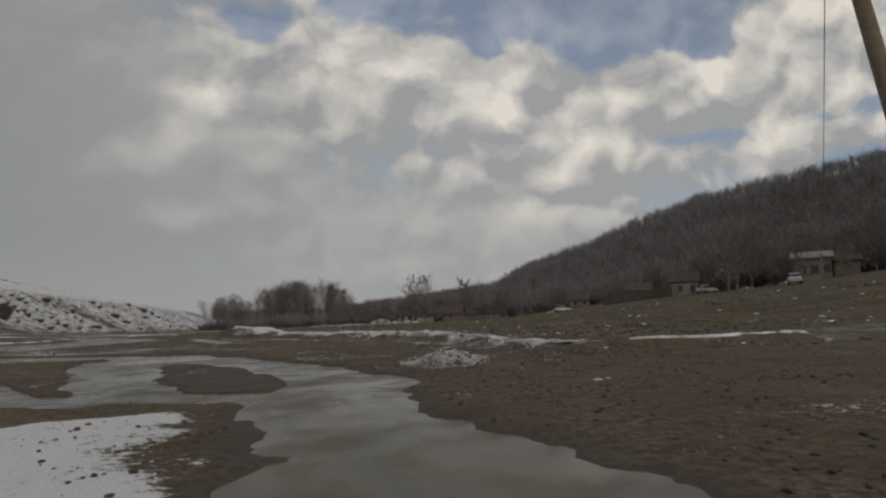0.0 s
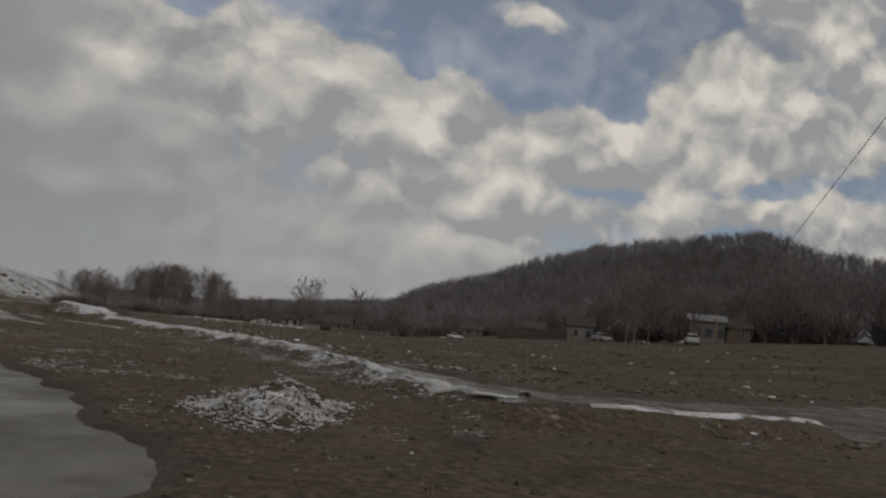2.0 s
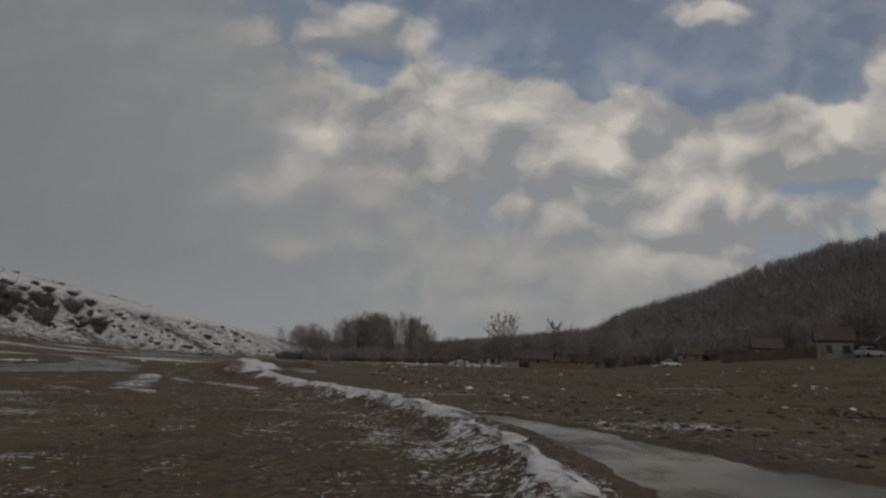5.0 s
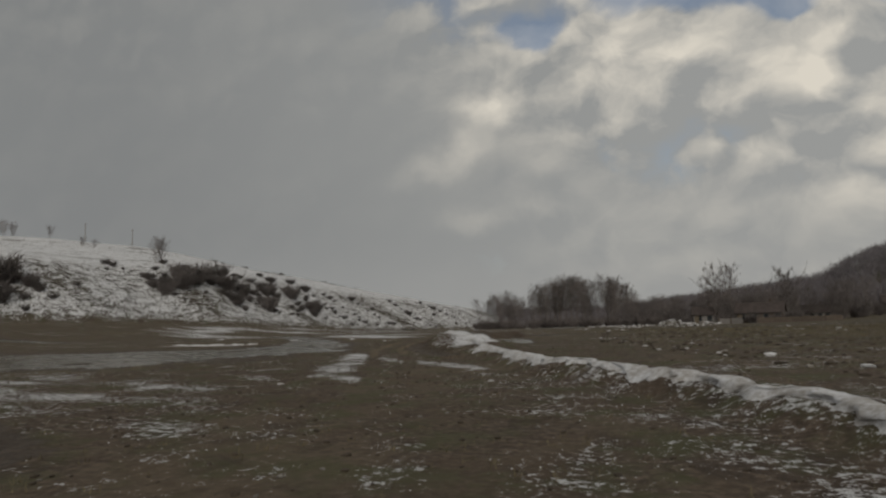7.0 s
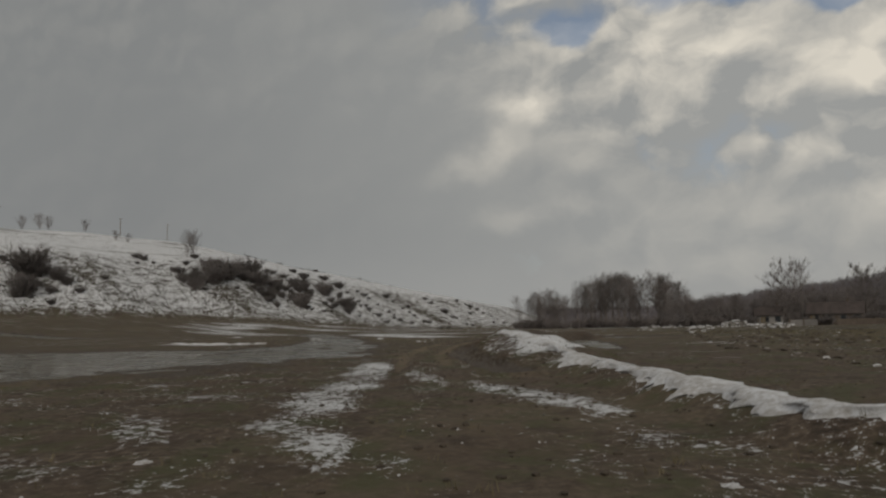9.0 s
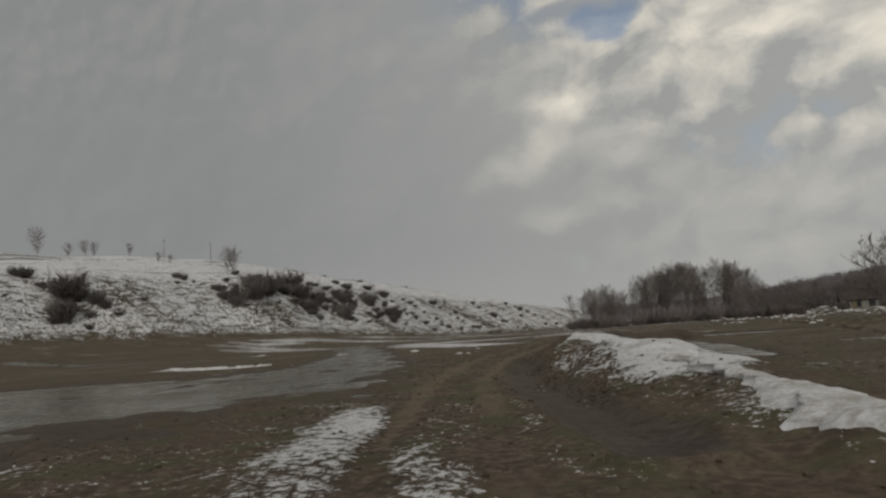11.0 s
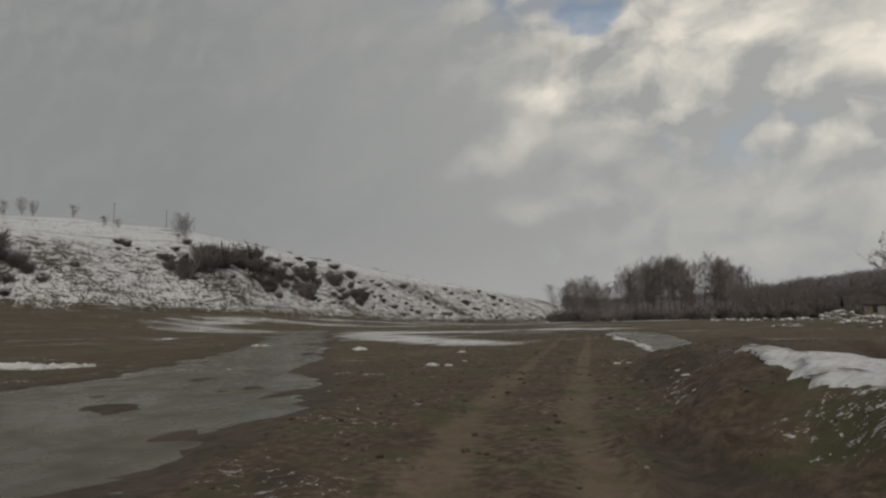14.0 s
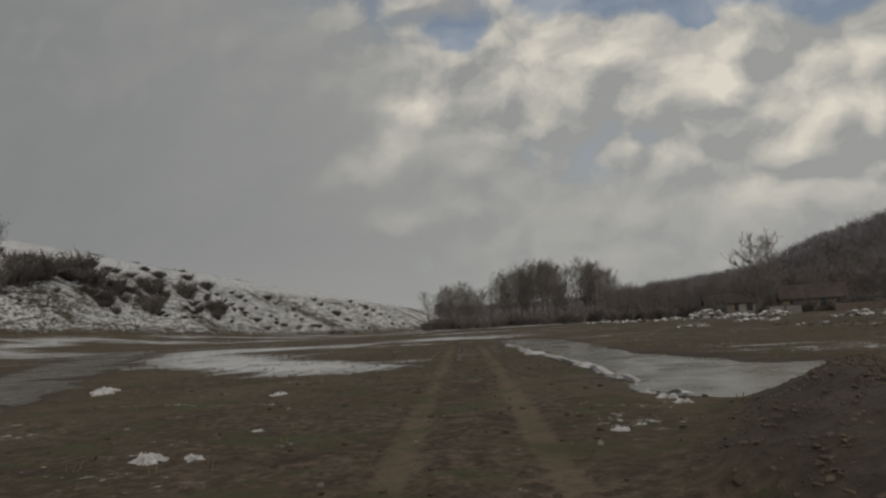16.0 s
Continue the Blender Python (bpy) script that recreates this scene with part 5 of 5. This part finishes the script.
for x, y, l, w, h in ((12.2, 38.9, 1.3, 0.7, 0.35), (37.0, 54.0, 2.2, 1.0, 0.7), (26.0, 60.0, 1.6, 0.8, 0.4), (6.2, 24.2, 0.35, 0.25, 0.2)):
    heap("earth_heap", x, y, l, w, h, rng.uniform(0, 180), 46, 0.10 if l > 0.5 else 0.08, "dark heap of loose earth clods", "earth heap", CLODS, CHUNKS, 0.06, ("clod", "chunk"))

for x, y, turn in ((-16.3, 51.4, 35), (-18.2, 53.7, 32), (-19.9, 56.6, 28)):
    heap("earth_heap", x, y, 0.55, 1.5, 0.05, turn, 150, 0.036, "crumbled dark earth along the deep wheel rut", "earth heap", CLODS, CHUNKS, 0.05, ("clod", "chunk"))
mound = heap("earth_heap", -22.6, 69.0, 1.7, 2.6, 0.01, 0, 60, 0.014, "dark mound of bare earth with loose clods beside the creek", "earth heap", CLODS, CHUNKS, 0.08, ("clod", "chunk"))
strew("loose_earth", CLOD, mound, [(-22.9, 65.4), (-23.2, 68.0), (-23.0, 70.5), (-21.6, 72.6)], 4200, 0.75, 0.008, 0.030, 0.75, 0.01, 12)

# single clumps of snow left on the mud
CLUMPS = [(-38.0, 74.4, 0.5), (-37.4, 73.9, 0.35), (-30.1, 68.0, 0.32), (-29.7, 68.2, 0.2), (-25.5, 70.0, 0.16), (-25.3, 70.4, 0.10), (-25.0, 72.5, 0.26), (-25.3, 73.2, 0.24), (-24.8, 72.0, 0.2),
          (-32.2, 73.3, 0.25), (-30.0, 69.7, 0.12), (2.9, 11.7, 0.17), (3.15, 11.9, 0.10), (-7.9, 37.3, 0.13), (-13.4, 35.8, 0.14), (1.4, 41.6, 0.22), (11.3, 42.3, 0.2), (-30.6, 55.2, 0.2),
          (-44.4, 73.8, 0.6), (-67.0, 85.0, 1.0), (-74.5, 91.5, 1.6), (-48.5, 78.2, 1.2), (-51.0, 64.6, 1.3), (-48.6, 64.3, 1.5), (-46.0, 64.2, 1.3), (-43.6, 64.4, 1.4), (-41.9, 64.6, 0.8), (-33.4, 57.6, 0.3), (-36.2, 66.0, 0.5), (-22.9, 64.6, 0.09), (-22.6, 63.6, 0.10), (-22.3, 62.6, 0.08), (-21.8, 65.0, 0.09), (-22.4, 60.8, 0.07), (-26.2, 76.5, 0.25), (-27.0, 78.6, 0.3), (-29.2, 83.0, 0.3), (20.0, 40.0, 0.25), (24.0, 47.0, 0.3), (18.0, 56.0, 0.3), (30.0, 52.0, 0.25)]


def clump_mesh(seed):
    """Crumbling remains of a melting snow clump: a lumpy cake with a frayed rim."""
    g = random.Random(seed)
    V, F, n, rings = [(0, 0, 0.2)], [], 40, 9
    for i in range(1, rings + 1):
        for j in range(n):
            a = 2 * math.pi * j / n
            d = Vector((math.cos(a), math.sin(a), 0))
            edge = 0.62 + 0.75 * noise.noise(d * 1.3 + Vector((seed * 3.1, 0, 0))) + 0.55 * noise.noise(d * 4 + Vector((0, seed * 1.7, 0))) + g.uniform(-0.10, 0.10)
            r = i / rings
            p = d * max(0.12, edge) * r
            h = 0.24 * (1 - r ** 3) * (0.55 + 1.5 * noise.noise(Vector((p.x * 5, p.y * 5, seed)))) + g.uniform(-0.03, 0.03)
            V.append((p.x, p.y, h if i < rings else -0.08))
    for j in range(n):
        F.append((0, 1 + j, 1 + (j + 1) % n))
        for i in range(rings - 1):
            k, m = 1 + i * n, 1 + (i + 1) * n
            F.append((k + j, m + j, m + (j + 1) % n, k + (j + 1) % n))
    return mesh_of("snow_clump", V, F, SNOW)


PATCHES = [clump_mesh(40 + i) for i in range(4)]
for x, y, s in CLUMPS:
    ob = new("snow_clump", rng.choice(PATCHES))
    ob.matrix_world = Matrix.Translation(stand(x, y)) @ pose(0, 0, 0, 0, 0, rng.uniform(0, 360)) @ Matrix.Diagonal((s * 1.0, s * 0.7, min(s * 0.9, 0.42), 1))
    tagged(ob, "small clump of old snow on bare mud", "snow clump", "snow clumps")


def snow_strip(course, width, thick, seed, label, least=0.5):
    """A ragged strip of lying snow along the top of a bank."""
    g = random.Random(seed)
    pts = []
    for (ax, ay), (bx, by) in zip(course, course[1:]):
        d = math.hypot(bx - ax, by - ay)
        n = max(2, int(d / 0.16))
        pts += [Vector((ax + (bx - ax) * i / n, ay + (by - ay) * i / n)) for i in range(n)]
    m = len(pts)
    xy = np.array([(p.x, p.y) for p in pts])
    way = np.gradient(xy, axis=0)
    way /= np.linalg.norm(way, axis=1)[:, None] + 1e-9
    nor = np.stack([way[:, 1], -way[:, 0]], 1)
    s = np.arange(m) * 0.16
    shift = 0.26 * grain(s, s * 0, 1.3, seed, 4)
    w = width * np.clip(0.85 + 1.1 * grain(s, s * 0 + 9, 1.5, seed + 1, 5), least, 1.7)
    w = w * smooth(np.minimum(s, s[-1] - s), 0.0, 1.6) + 0.01
    cross = np.linspace(-1, 1, 11)
    P = xy[:, None] + nor[:, None] * (shift[:, None] + cross[None] * w[:, None] + 0.16 * grain(xy[:, :1] * 3 + cross[None] * 2, xy[:, 1:] * 3 + cross[None], 1.0, seed + 2, 2))[..., None]
    P = P + nor[:, None] * (np.random.default_rng(seed).normal(0, 0.07, (m, len(cross))) * np.abs(cross)[None] ** 2)[..., None]
    z = land(P[..., 0], P[..., 1])[0]
    z = z + thick * (1 - np.abs(cross[None]) ** 2.2) * (0.85 + 0.6 * grain(P[..., 0], P[..., 1], 0.45, seed + 3, 3)) + 0.03 - 0.06 * np.abs(cross[None]) ** 3
    V = np.concatenate([P, z[..., None]], -1).reshape(-1, 3).tolist()
    F = [(i * 11 + j, i * 11 + j + 1, (i + 1) * 11 + j + 1, (i + 1) * 11 + j) for i in range(m - 1) for j in range(10)]
    me = mesh_of("snow_bank", V, F, SNOW, True)
    if me.polygons[0].normal.z < 0:
        me.flip_normals()
    return tagged(new("snow_bank", me), label, "snow bank")


CROWN = [(a - 0.25, b - 0.1) for a, b, _ in BANK]
snow_strip(CROWN[2:5], 0.24, 0.06, 5, "ragged strip of old snow along the ditch bank")
snow_strip(CROWN[4:10], 0.44, 0.09, 6, "white strip of old snow along the bank")
snow_strip(CROWN[9:14], 0.50, 0.07, 7, "broad strip of old snow along the bank")
snow_strip([(13.5, 21.0), (11.0, 19.9), (7.0, 18.7), (5.4, 18.5)], 0.13, 0.05, 8, "thin strip of snow along the pool edge")
snow_strip([(-24.9, 72.4), (-25.8, 75.8), (-27.2, 79.0), (-30.4, 87.0), (-32.0, 91.0)], 0.16, 0.05, 9, "thin ragged strip of snow along the creek", 0.1)


def scatter(name, mat, count, low, high, seed, near, label, category, least=-9.0):
    """Loose bits on the ground along the way, in one mesh."""
    g = np.random.default_rng(seed)
    r = random.Random(seed)
    base = [lump(r, 1.0, 0.7) for _ in range(5)]
    line = np.array(LINE)
    t = g.random(count) * (len(line) - 1.001)
    i = t.astype(int)
    c = line[i] + (line[i + 1] - line[i]) * (t - i)[:, None]
    d = line[i + 1] - line[i]
    d /= np.linalg.norm(d, axis=1)[:, None]
    off = g.normal(0, near, count)
    p = c + np.stack([d[:, 1], -d[:, 0]], 1) * off[:, None]
    z, snow, _, wet, _, _, _ = land(p[:, 0], p[:, 1])
    V, F, k = [], [], 0
    for j in range(count):
        if wet[j] > 0.75 or snow[j] < least:
            continue
        verts, faces = base[j % 5]
        s = low + (high - low) * g.random() ** 3
        a = g.random() * 6.283
        ca, sa = math.cos(a) * s, math.sin(a) * s
        V += [(p[j, 0] + x * ca - y * sa * 0.8, p[j, 1] + x * sa + y * ca * 0.8, z[j] + w * s * 0.8 + s * 0.2) for x, y, w in verts]
        F += [tuple(q + k for q in f) for f in faces]
        k += len(verts)
    tagged(new(name, mesh_of(name, V, F, mat)), label, category, kind="stuff")


scatter("clods", CLOD, 7000, 0.012, 0.065, 4, 5.0, "loose dark clods of earth strewn over the mud", "clods")
scatter("pebbles", STONE, 1700, 0.012, 0.055, 6, 6.0, "pale pebbles strewn over the mud", "pebbles")


def field_bits(name, mat, count, low, high, seed, label, category):
    """Loose bits strewn over the field beside the ditch, in one mesh."""
    g = np.random.default_rng(seed)
    base = [lump(random.Random(seed + i), 1.0, 0.6) for i in range(5)]
    y = 18 + 90 * g.random(count) ** 1.4
    x = np.interp(y, [18, 32, 60, 110], [8, 4, -10, -20]) + 60 * g.random(count) ** 1.5
    z, _, _, wet, _, _, _ = land(x, y)
    V, F, k = [], [], 0
    for j in range(count):
        if wet[j] > 0.7:
            continue
        verts, faces = base[j % 5]
        s, a = low + (high - low) * g.random() ** 4, g.random() * 6.283
        ca, sa = math.cos(a) * s, math.sin(a) * s
        V += [(x[j] + p * ca * 1.3 - q * sa, y[j] + p * sa * 1.3 + q * ca, z[j] + w * s * 0.7 + s * 0.2) for p, q, w in verts]
        F += [tuple(i + k for i in f) for f in faces]
        k += len(verts)
    tagged(new(name, mesh_of(name, V, F, mat)), label, category, kind="stuff")


field_bits("field_clods", CLOD, 8000, 0.02, 0.15, 8, "dark clods of earth strewn over the field", "clods")
field_bits("field_rubble", STONE, 1500, 0.02, 0.15, 9, "pale stones and litter strewn over the field", "rubble")
field_bits("snow_scraps", SNOW, 260, 0.03, 0.22, 10, "scraps of old snow left on the field", "snow")


def dead_grass(count, seed):
    """Short dead grass on the turf beside the way."""
    g = np.random.default_rng(seed)
    x, y = g.uniform(-45, 26, count), g.uniform(4, 95, count)
    z, snow, turf, wet, track, _, _ = land(x, y)
    keep = (g.random(count) < np.clip(turf, 0.05, 1)) & (wet < 0.35) & (snow < 0.4) & (track < 0.3)
    x, y, z = x[keep], y[keep], z[keep]
    V, n = [], len(x)
    for b in range(6):
        a, h = g.uniform(0, 6.283, n), g.uniform(0.03, 0.12, n)
        ox, oy = g.normal(0, 0.05, n), g.normal(0, 0.05, n)
        lean = g.uniform(0.2, 1.2, n) * h
        V.append(np.stack([np.stack([x + ox - np.sin(a) * 0.006, y + oy + np.cos(a) * 0.006, z - 0.005], 1), np.stack([x + ox + np.sin(a) * 0.006, y + oy - np.cos(a) * 0.006, z - 0.005], 1),
                           np.stack([x + ox + np.cos(a) * lean, y + oy + np.sin(a) * lean, z + h], 1)], 1).reshape(-1, 3))
    co = np.concatenate(V).astype(np.float32)
    me = bpy.data.meshes.new("dead_grass")
    me.vertices.add(len(co))
    me.vertices.foreach_set("co", co.ravel())
    me.loops.add(len(co))
    me.loops.foreach_set("vertex_index", np.arange(len(co), dtype=np.int32))
    me.polygons.add(len(co) // 3)
    me.polygons.foreach_set("loop_start", np.arange(0, len(co), 3, dtype=np.int32))
    me.update(calc_edges=True)
    me.materials.append(plain("straw", (0.12, 0.10, 0.055), (0.24, 0.20, 0.12), 0.9, 2.0, 0.1))
    tagged(new("dead_grass", me), "short dead grass tufts on the field", "grass", kind="stuff")


dead_grass(52000, 3)

scatter("snow_specks", SNOW, 9000, 0.006, 0.026, 14, 4.5, "specks of melting snow strewn over the mud", "snow", 0.12)
